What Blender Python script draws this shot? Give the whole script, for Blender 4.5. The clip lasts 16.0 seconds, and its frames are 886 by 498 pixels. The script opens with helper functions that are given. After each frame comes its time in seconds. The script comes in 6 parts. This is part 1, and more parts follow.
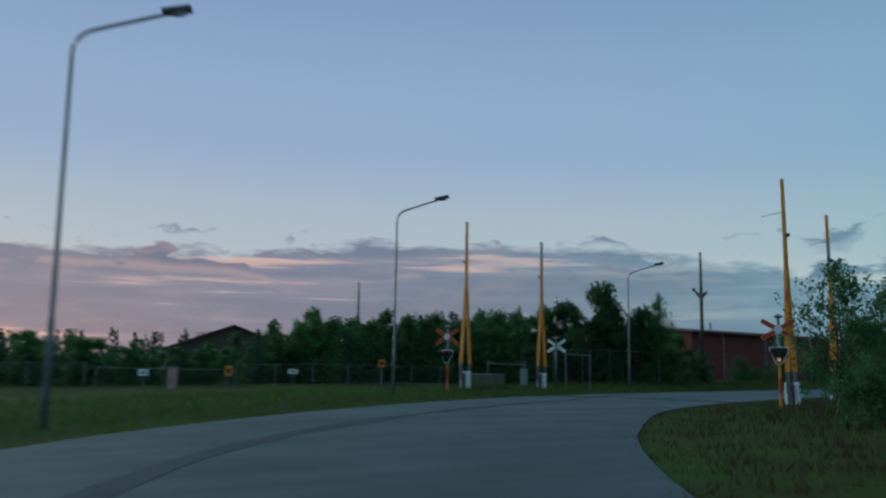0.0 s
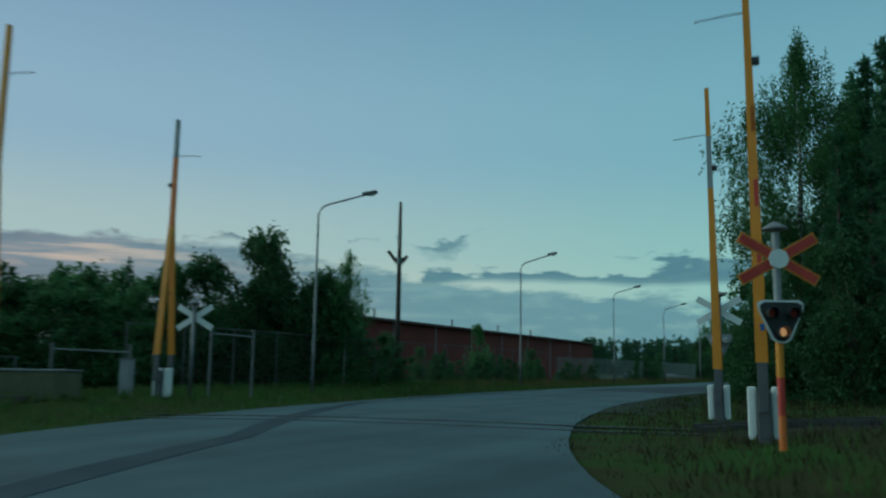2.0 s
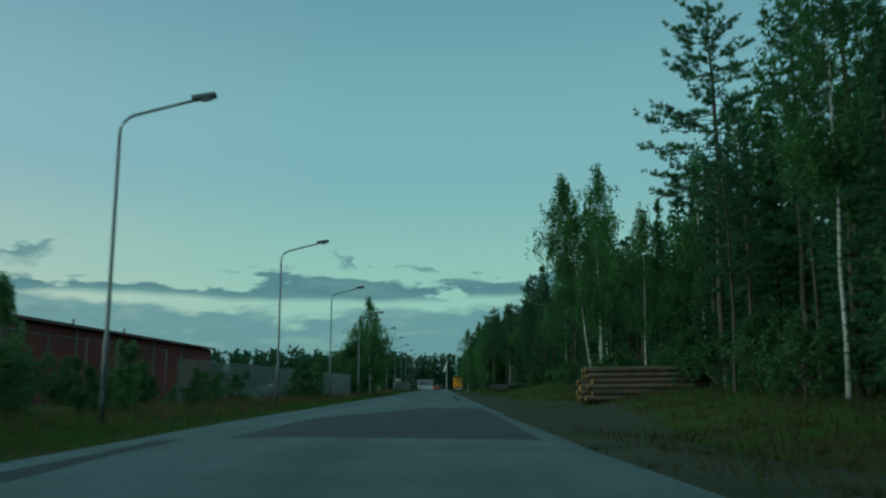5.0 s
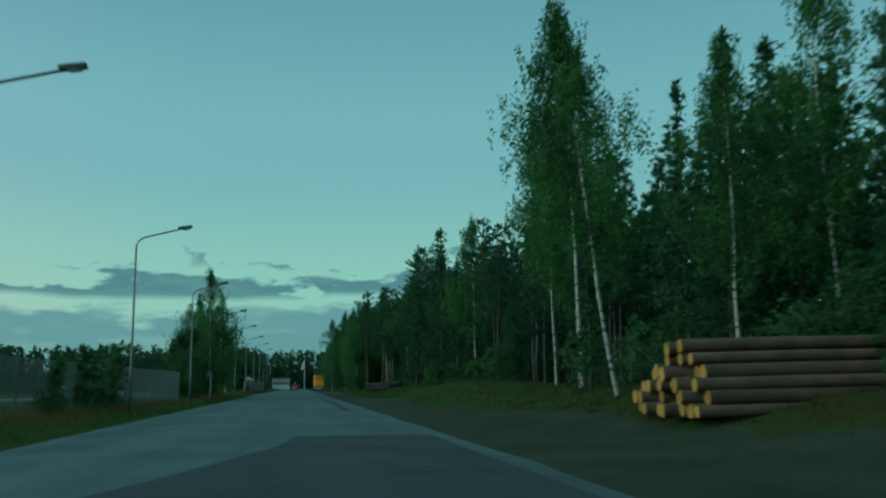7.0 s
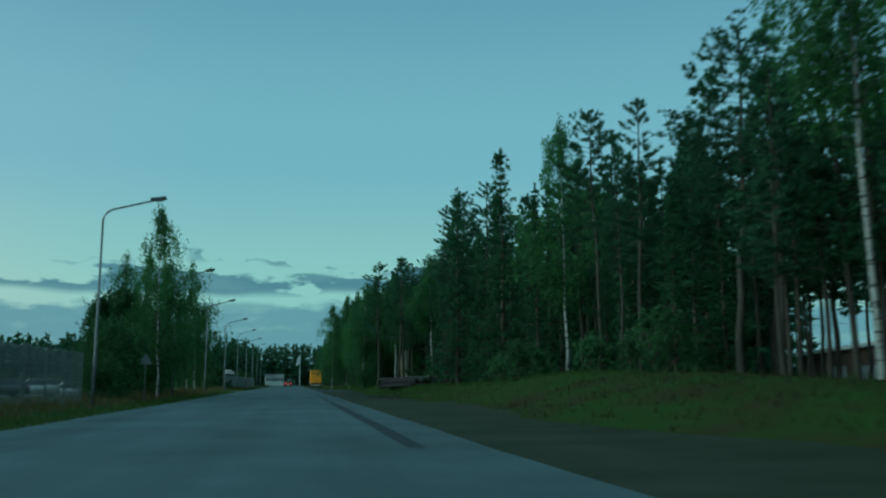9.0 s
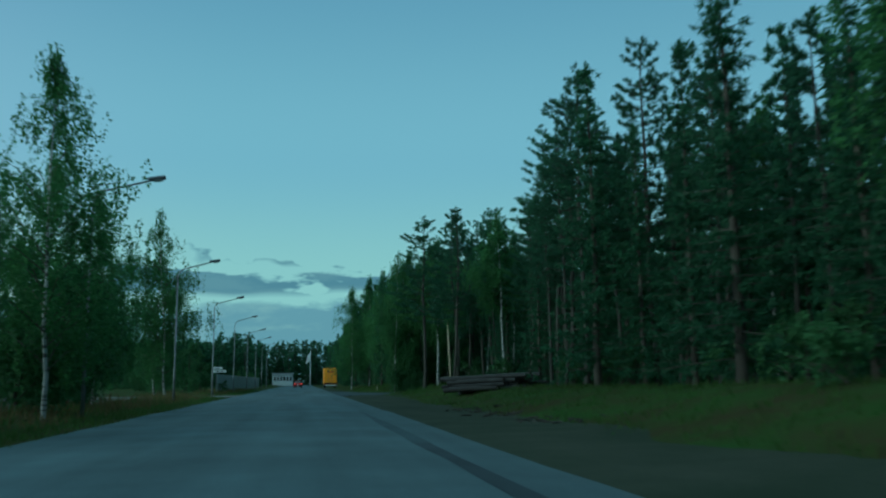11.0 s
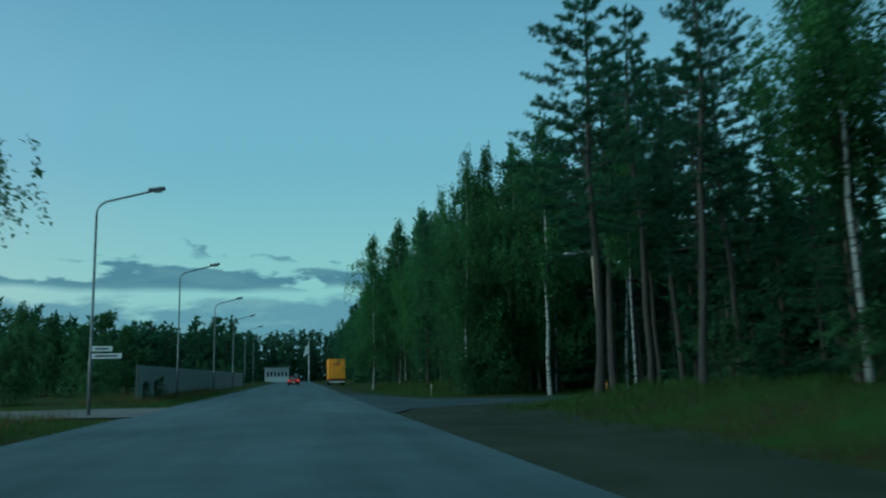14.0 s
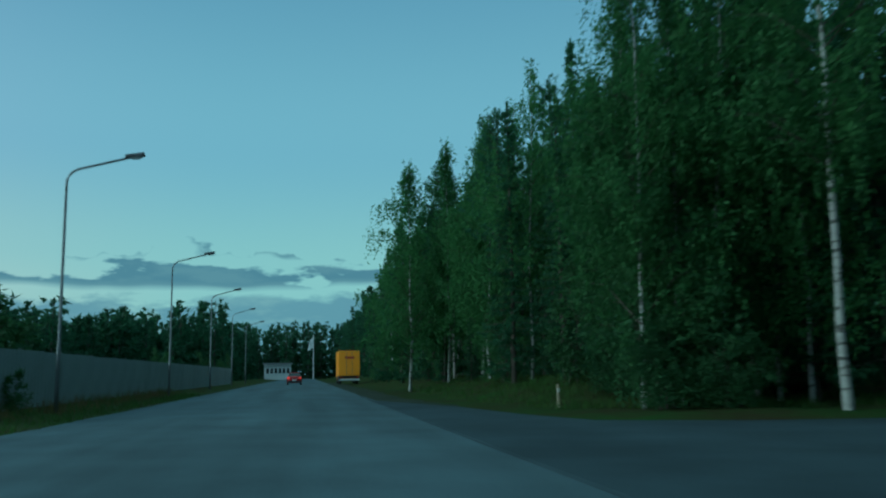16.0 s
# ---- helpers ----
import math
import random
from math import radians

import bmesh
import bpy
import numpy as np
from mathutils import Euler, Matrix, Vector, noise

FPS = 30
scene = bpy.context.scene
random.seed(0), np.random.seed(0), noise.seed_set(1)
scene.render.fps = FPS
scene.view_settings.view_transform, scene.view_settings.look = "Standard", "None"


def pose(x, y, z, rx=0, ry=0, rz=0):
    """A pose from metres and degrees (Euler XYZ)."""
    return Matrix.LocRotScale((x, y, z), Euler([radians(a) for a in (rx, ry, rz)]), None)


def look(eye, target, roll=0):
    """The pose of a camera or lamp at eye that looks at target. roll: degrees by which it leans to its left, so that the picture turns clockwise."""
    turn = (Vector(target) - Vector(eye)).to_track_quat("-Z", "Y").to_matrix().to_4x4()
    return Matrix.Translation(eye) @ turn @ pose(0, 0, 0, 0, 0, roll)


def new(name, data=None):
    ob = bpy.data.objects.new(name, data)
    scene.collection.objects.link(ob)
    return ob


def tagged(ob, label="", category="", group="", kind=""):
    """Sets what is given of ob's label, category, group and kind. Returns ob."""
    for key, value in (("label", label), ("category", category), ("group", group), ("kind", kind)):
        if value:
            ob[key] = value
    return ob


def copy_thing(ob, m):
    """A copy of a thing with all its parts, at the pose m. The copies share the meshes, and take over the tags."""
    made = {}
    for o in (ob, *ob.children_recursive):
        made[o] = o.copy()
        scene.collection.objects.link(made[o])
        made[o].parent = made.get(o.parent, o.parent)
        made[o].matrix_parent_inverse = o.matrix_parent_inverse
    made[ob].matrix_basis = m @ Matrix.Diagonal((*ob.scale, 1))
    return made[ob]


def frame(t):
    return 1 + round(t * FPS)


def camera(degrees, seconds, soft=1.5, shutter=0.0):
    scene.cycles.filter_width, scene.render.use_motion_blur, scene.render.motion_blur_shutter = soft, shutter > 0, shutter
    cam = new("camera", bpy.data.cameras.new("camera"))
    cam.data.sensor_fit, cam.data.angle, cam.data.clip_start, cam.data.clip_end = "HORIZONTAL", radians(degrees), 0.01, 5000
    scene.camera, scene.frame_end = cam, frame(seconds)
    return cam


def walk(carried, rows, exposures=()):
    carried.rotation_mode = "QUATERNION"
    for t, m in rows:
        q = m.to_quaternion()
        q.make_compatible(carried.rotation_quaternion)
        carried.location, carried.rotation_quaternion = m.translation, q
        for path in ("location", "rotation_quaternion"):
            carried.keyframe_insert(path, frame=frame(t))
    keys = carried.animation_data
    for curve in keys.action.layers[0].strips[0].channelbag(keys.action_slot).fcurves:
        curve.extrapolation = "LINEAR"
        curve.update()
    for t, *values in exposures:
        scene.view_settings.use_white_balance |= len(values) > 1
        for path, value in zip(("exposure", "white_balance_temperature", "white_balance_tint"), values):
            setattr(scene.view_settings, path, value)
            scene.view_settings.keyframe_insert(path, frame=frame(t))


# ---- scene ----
cam = camera(55.0, 16.0, soft=2.2, shutter=0.4)
PATH = [
    (0, (4.192, -2.642, 1.520), (-3.559, 3.531, 2.873), 0.85),
    (0.5, (-1.018, 0.963, 1.265), (-7.990, 7.994, 2.659), 1.21),
    (1, (-5.283, 4.851, 1.172), (-11.467, 12.578, 2.601), 1.08),
    (1.5, (-9.365, 9.424, 1.101), (-14.653, 17.788, 2.546), 0.83),
    (2, (-12.663, 14.082, 1.264), (-17.088, 22.941, 2.654), 0.93),
    (2.5, (-15.649, 18.934, 1.294), (-19.186, 28.184, 2.685), 0.86),
    (3, (-18.481, 24.184, 1.177), (-21.126, 33.716, 2.646), 0.38),
    (3.5, (-20.906, 29.666, 1.347), (-22.744, 39.384, 2.825), 0.20),
    (4, (-22.704, 34.732, 1.142), (-23.878, 44.567, 2.521), 0.23),
    (4.5, (-24.028, 39.987, 1.141), (-24.549, 49.864, 2.614), -0.18),
    (5, (-24.940, 45.825, 1.158), (-24.930, 55.696, 2.757), 0.09),
    (7.5, (-26.004, 77.755, 1.256), (-24.203, 87.468, 2.811), -0.80),
    (8, (-25.903, 84.735, 1.270), (-24.115, 94.452, 2.817), -0.57),
    (8.5, (-25.784, 91.810, 1.199), (-24.031, 101.534, 2.744), -0.43),
    (9, (-25.555, 99.001, 1.043), (-23.850, 108.731, 2.594), -0.18),
    (11.5, (-25.973, 135.415, 1.281), (-24.363, 145.166, 2.806), -0.67),
    (12, (-25.883, 142.882, 1.296), (-24.294, 152.635, 2.826), -0.38),
    (12.5, (-25.828, 150.201, 1.352), (-24.235, 159.955, 2.874), -0.23),
    (13, (-25.763, 157.694, 1.315), (-24.144, 167.446, 2.821), -0.46),
    (13.5, (-25.834, 165.017, 1.353), (-24.181, 174.768, 2.833), -1.16),
    (14, (-25.800, 172.313, 1.315), (-24.140, 182.065, 2.778), -1.07),
    (14.5, (-25.614, 179.333, 1.241), (-23.975, 189.089, 2.704), -0.67),
    (15, (-25.528, 186.123, 1.284), (-23.905, 195.883, 2.742), -0.25),
    (15.5, (-25.342, 193.376, 1.276), (-23.747, 203.144, 2.708), -0.40),
    (16, (-25.538, 200.880, 1.194), (-23.928, 210.644, 2.633), -0.97),
]
# brightness and colour of the film along the way: seconds, stops, kelvin, tint
EXPO = [(0.0, -0.07, 5700, 4), (1.5, -0.08, 5720, -11), (3.5, -0.03, 5950, -21), (5.0, 0.0, 6150, -22), (7.5, 0.02, 5800, -31), (9.0, 0.02, 5450, -24), (13.0, 0.03, 5170, -20), (16.0, 0.0, 5150, -21)]
walk(cam, [(t, look(eye, target, roll)) for t, eye, target, roll in PATH], EXPO)

# ---- sky and light ----
world = bpy.data.worlds.new("dusk_sky")
scene.world = world
world.use_nodes = True
WN, WL = world.node_tree.nodes, world.node_tree.links
WN.clear()


def wnode(kind, **values):
    n = WN.new(kind)
    for key, value in values.items():
        n.inputs[int(key[1:])].default_value = value
    return n


def wmath(op, a, b=None, clamp=False):
    n = WN.new("ShaderNodeMath")
    n.operation, n.use_clamp = op, clamp
    for slot, v in ((0, a), (1, b)):
        if v is None:
            continue
        if isinstance(v, (int, float)):
            n.inputs[slot].default_value = v
        else:
            WL.new(v, n.inputs[slot])
    return n.outputs[0]


def wramp(fac, stops, mode="EASE"):
    n = WN.new("ShaderNodeValToRGB")
    n.color_ramp.interpolation = mode
    while len(n.color_ramp.elements) < len(stops):
        n.color_ramp.elements.new(0.5)
    for e, (p, c) in zip(n.color_ramp.elements, stops):
        e.position, e.color = p, (*c, 1) if len(c) == 3 else c
    WL.new(fac, n.inputs[0])
    return n.outputs[0]


def wmix(fac, a, b):
    n = WN.new("ShaderNodeMix")
    n.data_type = "RGBA"
    for slot, v in ((0, fac), (6, a), (7, b)):
        if isinstance(v, (int, float)):
            n.inputs[slot].default_value = v
        elif isinstance(v, tuple):
            n.inputs[slot].default_value = (*v, 1)
        else:
            WL.new(v, n.inputs[slot])
    return n.outputs[2]


tex = WN.new("ShaderNodeTexCoord")
sep = WN.new("ShaderNodeSeparateXYZ")
WL.new(tex.outputs["Generated"], sep.inputs[0])
up = wmath("MAXIMUM", sep.outputs[2], 0.0)
# toward the set sun: 0 away from it, 1 straight at it
west = wmath("ADD", wmath("MULTIPLY", sep.outputs[0], -0.98), wmath("MULTIPLY", sep.outputs[1], 0.2))
west01 = wmath("ADD", wmath("MULTIPLY", west, 0.5), 0.5, True)
nish = WN.new("ShaderNodeTexSky")
nish.sky_type, nish.sun_disc = "NISHITA", False
nish.sun_elevation, nish.sun_rotation = radians(1.5), radians(-78)
clear_cool = wramp(up, [(0.0, (0.32, 0.49, 0.42)), (0.10, (0.35, 0.52, 0.50)), (0.26, (0.25, 0.41, 0.50)), (0.5, (0.16, 0.285, 0.40)), (1.0, (0.50, 0.62, 0.66))])
clear_warm = wramp(up, [(0.0, (0.62, 0.42, 0.36)), (0.09, (0.62, 0.55, 0.50)), (0.14, (0.47, 0.50, 0.52)), (0.26, (0.34, 0.42, 0.55)), (0.5, (0.22, 0.30, 0.46)), (1.0, (0.50, 0.62, 0.66))])
warm_fac = wramp(west01, [(0.62, (0, 0, 0)), (0.97, (1, 1, 1))])
warm_cloud = wramp(west01, [(0.80, (0, 0, 0)), (1.0, (1, 1, 1))])
far_west = wramp(west01, [(0.72, (0, 0, 0)), (0.93, (1, 1, 1))])
clear = wmix(warm_fac, clear_cool, clear_warm)
# clouds: a low bank, flat-based heaps over it and small cloudlets above
def drift(across, upward, shift, detail=5.0, rough=0.55):
    """Noise round the sky, drawn out level, about zero."""
    comb = WN.new("ShaderNodeCombineXYZ")
    for slot, k in ((0, across), (1, across), (2, upward)):
        WL.new(wmath("ADD", wmath("MULTIPLY", sep.outputs[slot], k), shift), comb.inputs[slot])
    n = wnode("ShaderNodeTexNoise", i2=1.0, i3=detail, i4=rough)
    WL.new(comb.outputs[0], n.inputs["Vector"])
    return wmath("SUBTRACT", n.outputs[0], 0.5)


def heap(base, thick, soft):
    """Cover of flat-based clouds between a base and base + thick, and how near their base it is."""
    over = wmath("SUBTRACT", up, base)
    under = wmath("SUBTRACT", wmath("ADD", base, thick), up)
    cover = wmath("DIVIDE", wmath("MINIMUM", wmath("MULTIPLY", over, 0.7), under), soft, True)
    return cover, wmath("SUBTRACT", 1.0, wmath("DIVIDE", over, 0.012, True), True)


broad, bumps, fine = drift(2.2, 7.0, 3.7, 3.0), drift(13.0, 46.0, 1.3, 6.0, 0.6), drift(34.0, 120.0, 9.1, 4.0, 0.6)
ragged_edge = wmath("ADD", wmath("MULTIPLY", bumps, 0.055), wmath("MULTIPLY", fine, 0.016))
bank_top = wmath("ADD", wmath("ADD", wmath("ADD", wmath("MULTIPLY", broad, 0.10), 0.094), wmath("MULTIPLY", far_west, 0.036)), ragged_edge)
bank_cover = wmath("DIVIDE", wmath("SUBTRACT", bank_top, up), 0.010, True)
heap_base = wmath("ADD", wmath("MULTIPLY", drift(3.0, 5.0, 6.3, 3.0), 0.06), 0.097)
heap_size = wmath("ADD", wmath("ADD", wmath("MULTIPLY", drift(4.2, 8.0, 2.9, 4.0), 0.15), wmath("SUBTRACT", 0.024, wmath("MULTIPLY", far_west, 0.016))), ragged_edge)
heap_cover, heap_low = heap(heap_base, heap_size, 0.005)
puff_base = wmath("ADD", wmath("MULTIPLY", drift(9.0, 16.0, 8.8, 3.0), 0.10), 0.136)
puff_size = wmath("ADD", wmath("ADD", wmath("MULTIPLY", drift(15.0, 26.0, 4.4, 4.0), 0.10), 0.0), wmath("MULTIPLY", fine, 0.02))
puff_cover, puff_low = heap(puff_base, puff_size, 0.005)
cover = wmath("MULTIPLY", wmath("MAXIMUM", wmath("MULTIPLY", bank_cover, 0.92), wmath("MAXIMUM", heap_cover, wmath("MULTIPLY", puff_cover, 0.8))), 0.96)
cloud_grey = wmix(warm_cloud, (0.110, 0.205, 0.265), (0.150, 0.165, 0.235))
cloud_low = wmix(warm_cloud, (0.150, 0.262, 0.330), (0.190, 0.195, 0.262))
cloud_lit = wmix(warm_cloud, (0.29, 0.41, 0.41), (0.95, 0.52, 0.40))
mottle = wramp(wmath("ADD", bumps, 0.5), [(0.47, (0, 0, 0)), (0.66, (1, 1, 1))])
# towards the set sun the bank lies in level layers with lit streaks between them
layers = drift(3.2, 62.0, 5.1, 5.0, 0.55)
streak = wramp(wmath("ADD", layers, 0.5), [(0.55, (0, 0, 0)), (0.66, (1, 1, 1))])
dusky = wramp(wmath("ADD", layers, 0.5), [(0.42, (1, 1, 1)), (0.58, (0, 0, 0))])
puffy = wmath("MULTIPLY", mottle, wmath("SUBTRACT", 0.5, wmath("MULTIPLY", far_west, 0.42)))
bank_col = wmix(wmath("MAXIMUM", puffy, wmath("MULTIPLY", wmath("MULTIPLY", streak, far_west), 0.62)), wmix(wmath("MULTIPLY", dusky, far_west), cloud_low, cloud_grey), cloud_lit)
heap_lit = wmath("MULTIPLY", wmath("MAXIMUM", heap_low, wmath("MULTIPLY", mottle, 0.35)), 0.5)
cloud = wmix(wmath("MAXIMUM", heap_cover, puff_cover), bank_col, wmix(heap_lit, cloud_grey, cloud_lit))
sky = wmix(cover, clear, cloud)
add = WN.new("ShaderNodeMix")
add.data_type, add.blend_type = "RGBA", "ADD"
add.inputs[0].default_value = 0.004
WL.new(sky, add.inputs[6])
WL.new(nish.outputs[0], add.inputs[7])
bg = WN.new("ShaderNodeBackground")
bg.inputs[1].default_value = 1.0
WL.new(add.outputs[2], bg.inputs[0])
wout = WN.new("ShaderNodeOutputWorld")
WL.new(bg.outputs[0], wout.inputs[0])
# wide lamp added for the western afterglow; it lifts the forest front
sun_data = bpy.data.lights.new("low_sun", "SUN")
sun_data.energy, sun_data.angle, sun_data.color = 1.95, radians(50), (0.92, 1.0, 0.93)
sun = new("low_sun", sun_data)
sun.matrix_world = look((-98, -25, 18), (0, 0, 0))

# ---- materials ----
def material(name, color, rough=0.7, metal=0.0, vary=0.25, scale=3.0, fine=40.0, bump=0.15, tint=None, island=0.0, per_object=0.0, spec=0.4, coords="Object"):
    m = bpy.data.materials.new(name)
    m.use_nodes = True
    nodes, links = m.node_tree.nodes, m.node_tree.links
    p = nodes["Principled BSDF"]
    p.inputs["Roughness"].default_value, p.inputs["Metallic"].default_value = rough, metal
    p.inputs["Specular IOR Level"].default_value = spec
    tc = nodes.new("ShaderNodeTexCoord")
    a, b = nodes.new("ShaderNodeTexNoise"), nodes.new("ShaderNodeTexNoise")
    a.inputs["Scale"].default_value, b.inputs["Scale"].default_value = scale, fine
    a.inputs["Detail"].default_value = b.inputs["Detail"].default_value = 4
    for n in (a, b):
        links.new(tc.outputs[coords], n.inputs["Vector"])
    mix = nodes.new("ShaderNodeMix")
    mix.data_type = "RGBA"
    dark = tint or tuple(c * (1 - vary) for c in color)
    light = tuple(min(1, c * (1 + vary)) for c in color)
    mix.inputs[6].default_value, mix.inputs[7].default_value = (*dark, 1), (*light, 1)
    s = nodes.new("ShaderNodeMath")
    s.operation = "MULTIPLY_ADD"
    s.inputs[1].default_value, s.inputs[2].default_value = 2.2, -0.85
    avg = nodes.new("ShaderNodeMath")
    avg.operation = "MULTIPLY_ADD"
    avg.inputs[1].default_value = 0.35
    half = nodes.new("ShaderNodeMath")
    half.operation = "MULTIPLY"
    half.inputs[1].default_value = 0.65
    links.new(a.outputs[0], half.inputs[0])
    links.new(b.outputs[0], avg.inputs[0])
    links.new(half.outputs[0], avg.inputs[2])
    links.new(avg.outputs[0], s.inputs[0])
    s.use_clamp = True
    links.new(s.outputs[0], mix.inputs[0])
    out = mix.outputs[2]
    for amount, kind, slot in ((island, "ShaderNodeNewGeometry", "Random Per Island"), (per_object, "ShaderNodeObjectInfo", "Random")):
        if amount:
            g = nodes.new(kind)
            r = nodes.new("ShaderNodeMapRange")
            r.inputs[3].default_value, r.inputs[4].default_value = 1 - amount, 1 + amount
            links.new(g.outputs[slot], r.inputs[0])
            hsv = nodes.new("ShaderNodeHueSaturation")
            links.new(out, hsv.inputs["Color"])
            links.new(r.outputs[0], hsv.inputs["Value"])
            out = hsv.outputs[0]
    links.new(out, p.inputs["Base Color"])
    if bump:
        bp = nodes.new("ShaderNodeBump")
        bp.inputs["Strength"].default_value, bp.inputs["Distance"].default_value = bump, 0.02
        links.new(b.outputs[0], bp.inputs["Height"])
        links.new(bp.outputs[0], p.inputs["Normal"])
    return m


def leaf_material(name, color, other, per_object=0.2):
    m = material(name, color, rough=0.6, vary=0.3, scale=0.8, fine=6.0, bump=0, tint=other, island=0.22, per_object=per_object, spec=0.2)
    nodes, links = m.node_tree.nodes, m.node_tree.links
    p = nodes["Principled BSDF"]
    tr = nodes.new("ShaderNodeBsdfTranslucent")
    links.new(p.inputs["Base Color"].links[0].from_socket, tr.inputs[0])
    mx = nodes.new("ShaderNodeMixShader")
    mx.inputs[0].default_value = 0.5
    links.new(p.outputs[0], mx.inputs[1])
    links.new(tr.outputs[0], mx.inputs[2])
    links.new(mx.outputs[0], nodes["Material Output"].inputs[0])
    return m


M_ASPHALT = material("asphalt", (0.072, 0.104, 0.116), rough=0.88, spec=0.2, vary=0.3, scale=0.35, fine=30.0, bump=0.3, coords="Object")


def tracks(m):
    """Long soft streaks where wheels have worn the surface, along the straight."""
    nodes, links = m.node_tree.nodes, m.node_tree.links
    p = nodes["Principled BSDF"]
    tc, mp, n, r, hsv = (nodes.new(k) for k in ("ShaderNodeTexCoord", "ShaderNodeMapping", "ShaderNodeTexNoise", "ShaderNodeMapRange", "ShaderNodeHueSaturation"))
    mp.inputs["Scale"].default_value = (0.8, 0.045, 1.0)
    n.inputs["Scale"].default_value, n.inputs["Detail"].default_value = 1.0, 5.0
    r.inputs[1].default_value, r.inputs[2].default_value = 0.3, 0.7
    r.inputs[3].default_value, r.inputs[4].default_value = 0.80, 1.20
    links.new(tc.outputs["Object"], mp.inputs[0])
    links.new(mp.outputs[0], n.inputs["Vector"])
    links.new(n.outputs[0], r.inputs[0])
    links.new(p.inputs["Base Color"].links[0].from_socket, hsv.inputs["Color"])
    links.new(r.outputs[0], hsv.inputs["Value"])
    # the colour is scaled along y so the bend comes out darker than the straight
    split, bend_scale, bend_tone = (nodes.new(k) for k in ("ShaderNodeSeparateXYZ", "ShaderNodeMapRange", "ShaderNodeHueSaturation"))
    bend_scale.inputs[1].default_value, bend_scale.inputs[2].default_value = 2.0, 40.0
    bend_scale.inputs[3].default_value, bend_scale.inputs[4].default_value = 0.68, 1.10
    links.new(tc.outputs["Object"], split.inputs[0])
    links.new(split.outputs[1], bend_scale.inputs[0])
    links.new(hsv.outputs[0], bend_tone.inputs["Color"])
    links.new(bend_scale.outputs[0], bend_tone.inputs["Value"])
    links.new(bend_tone.outputs[0], p.inputs["Base Color"])


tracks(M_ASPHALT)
M_PATCH = material("fresh_asphalt", (0.046, 0.059, 0.068), rough=0.95, spec=0.1, vary=0.3, scale=0.6, fine=40.0, bump=0.3)
M_SEAM = material("sealed_seam", (0.049, 0.064, 0.076), rough=0.95, spec=0.1, vary=0.3, scale=0.6, fine=40.0, bump=0.3)
M_FADED = material("faded_seam", (0.059, 0.084, 0.095), rough=0.92, spec=0.15, vary=0.3, scale=0.5, fine=30.0, bump=0.3)
M_FRESH = material("repair_asphalt", (0.050, 0.064, 0.075), rough=0.93, spec=0.12, vary=0.3, scale=0.5, fine=35.0, bump=0.3)
M_SIDE = material("side_asphalt", (0.050, 0.071, 0.081), rough=0.93, spec=0.12, vary=0.35, scale=0.35, fine=30.0, bump=0.3)
M_STREAK = material("pale_dust", (0.085, 0.092, 0.088), rough=1.0, spec=0.08, vary=0.4, scale=1.5, fine=14.0, bump=0.5)
M_GRAVEL = material("shoulder_gravel", (0.046, 0.047, 0.036), rough=1.0, spec=0.08, vary=0.4, scale=0.5, fine=14.0, bump=0.6, tint=(0.026, 0.036, 0.022))
M_GROUND = material("meadow_soil", (0.017, 0.062, 0.010), rough=1.0, spec=0.03, vary=0.45, scale=0.3, fine=1.6, bump=0.6, tint=(0.040, 0.036, 0.016))
M_PALEGRAVEL = material("pale_gravel", (0.15, 0.15, 0.145), rough=1.0, spec=0.1, vary=0.3, scale=0.4, fine=14.0, bump=0.5)
M_BALLAST = material("track_gravel", (0.042, 0.036, 0.026), rough=1.0, spec=0.05, vary=0.4, scale=0.8, fine=16.0, bump=0.7, tint=(0.026, 0.026, 0.016))
M_RAIL = material("worn_rail_steel", (0.11, 0.10, 0.10), rough=0.45, metal=0.7, vary=0.3, scale=2.0, fine=20.0, bump=0.1)
M_RUBBER = material("crossing_rubber", (0.03, 0.03, 0.032), rough=0.8, vary=0.3)
M_GALV = material("galvanised_steel", (0.18, 0.185, 0.19), rough=0.55, metal=0.5, vary=0.2, scale=2.0, fine=25.0, bump=0.05)
M_LAMP = material("lamp_housing", (0.10, 0.10, 0.11), rough=0.5, vary=0.15)
M_GLASS_LAMP = material("lamp_lens", (0.42, 0.43, 0.44), rough=0.2, vary=0.1, bump=0)
M_YELLOW = material("yellow_paint", (0.58, 0.22, 0.016), rough=0.5, vary=0.10, scale=1.5, fine=12.0, bump=0.05)
M_RED = material("red_paint", (0.45, 0.045, 0.03), rough=0.5, vary=0.2, scale=2.0, fine=15.0, bump=0.05)
M_BLUE = material("blue_sticker", (0.05, 0.12, 0.3), rough=0.5, vary=0.1)
M_ORANGE = material("orange_paint", (0.62, 0.16, 0.03), rough=0.5, vary=0.15)
M_WHITE = material("white_paint", (0.72, 0.73, 0.72), rough=0.5, vary=0.1, scale=3.0, fine=18.0, bump=0.05)
M_BLACK = material("black_board", (0.025, 0.025, 0.027), rough=0.45, vary=0.2)
M_GREYPAINT = material("grey_paint", (0.27, 0.28, 0.29), rough=0.6, vary=0.15)
M_WOODPOLE = material("tarred_pole", (0.085, 0.065, 0.05), rough=0.85, vary=0.35, scale=1.0, fine=18.0, bump=0.4)
M_PALEPOLE = material("pale_pole", (0.42, 0.34, 0.24), rough=0.75, vary=0.2, scale=1.5, fine=12.0, bump=0.2)
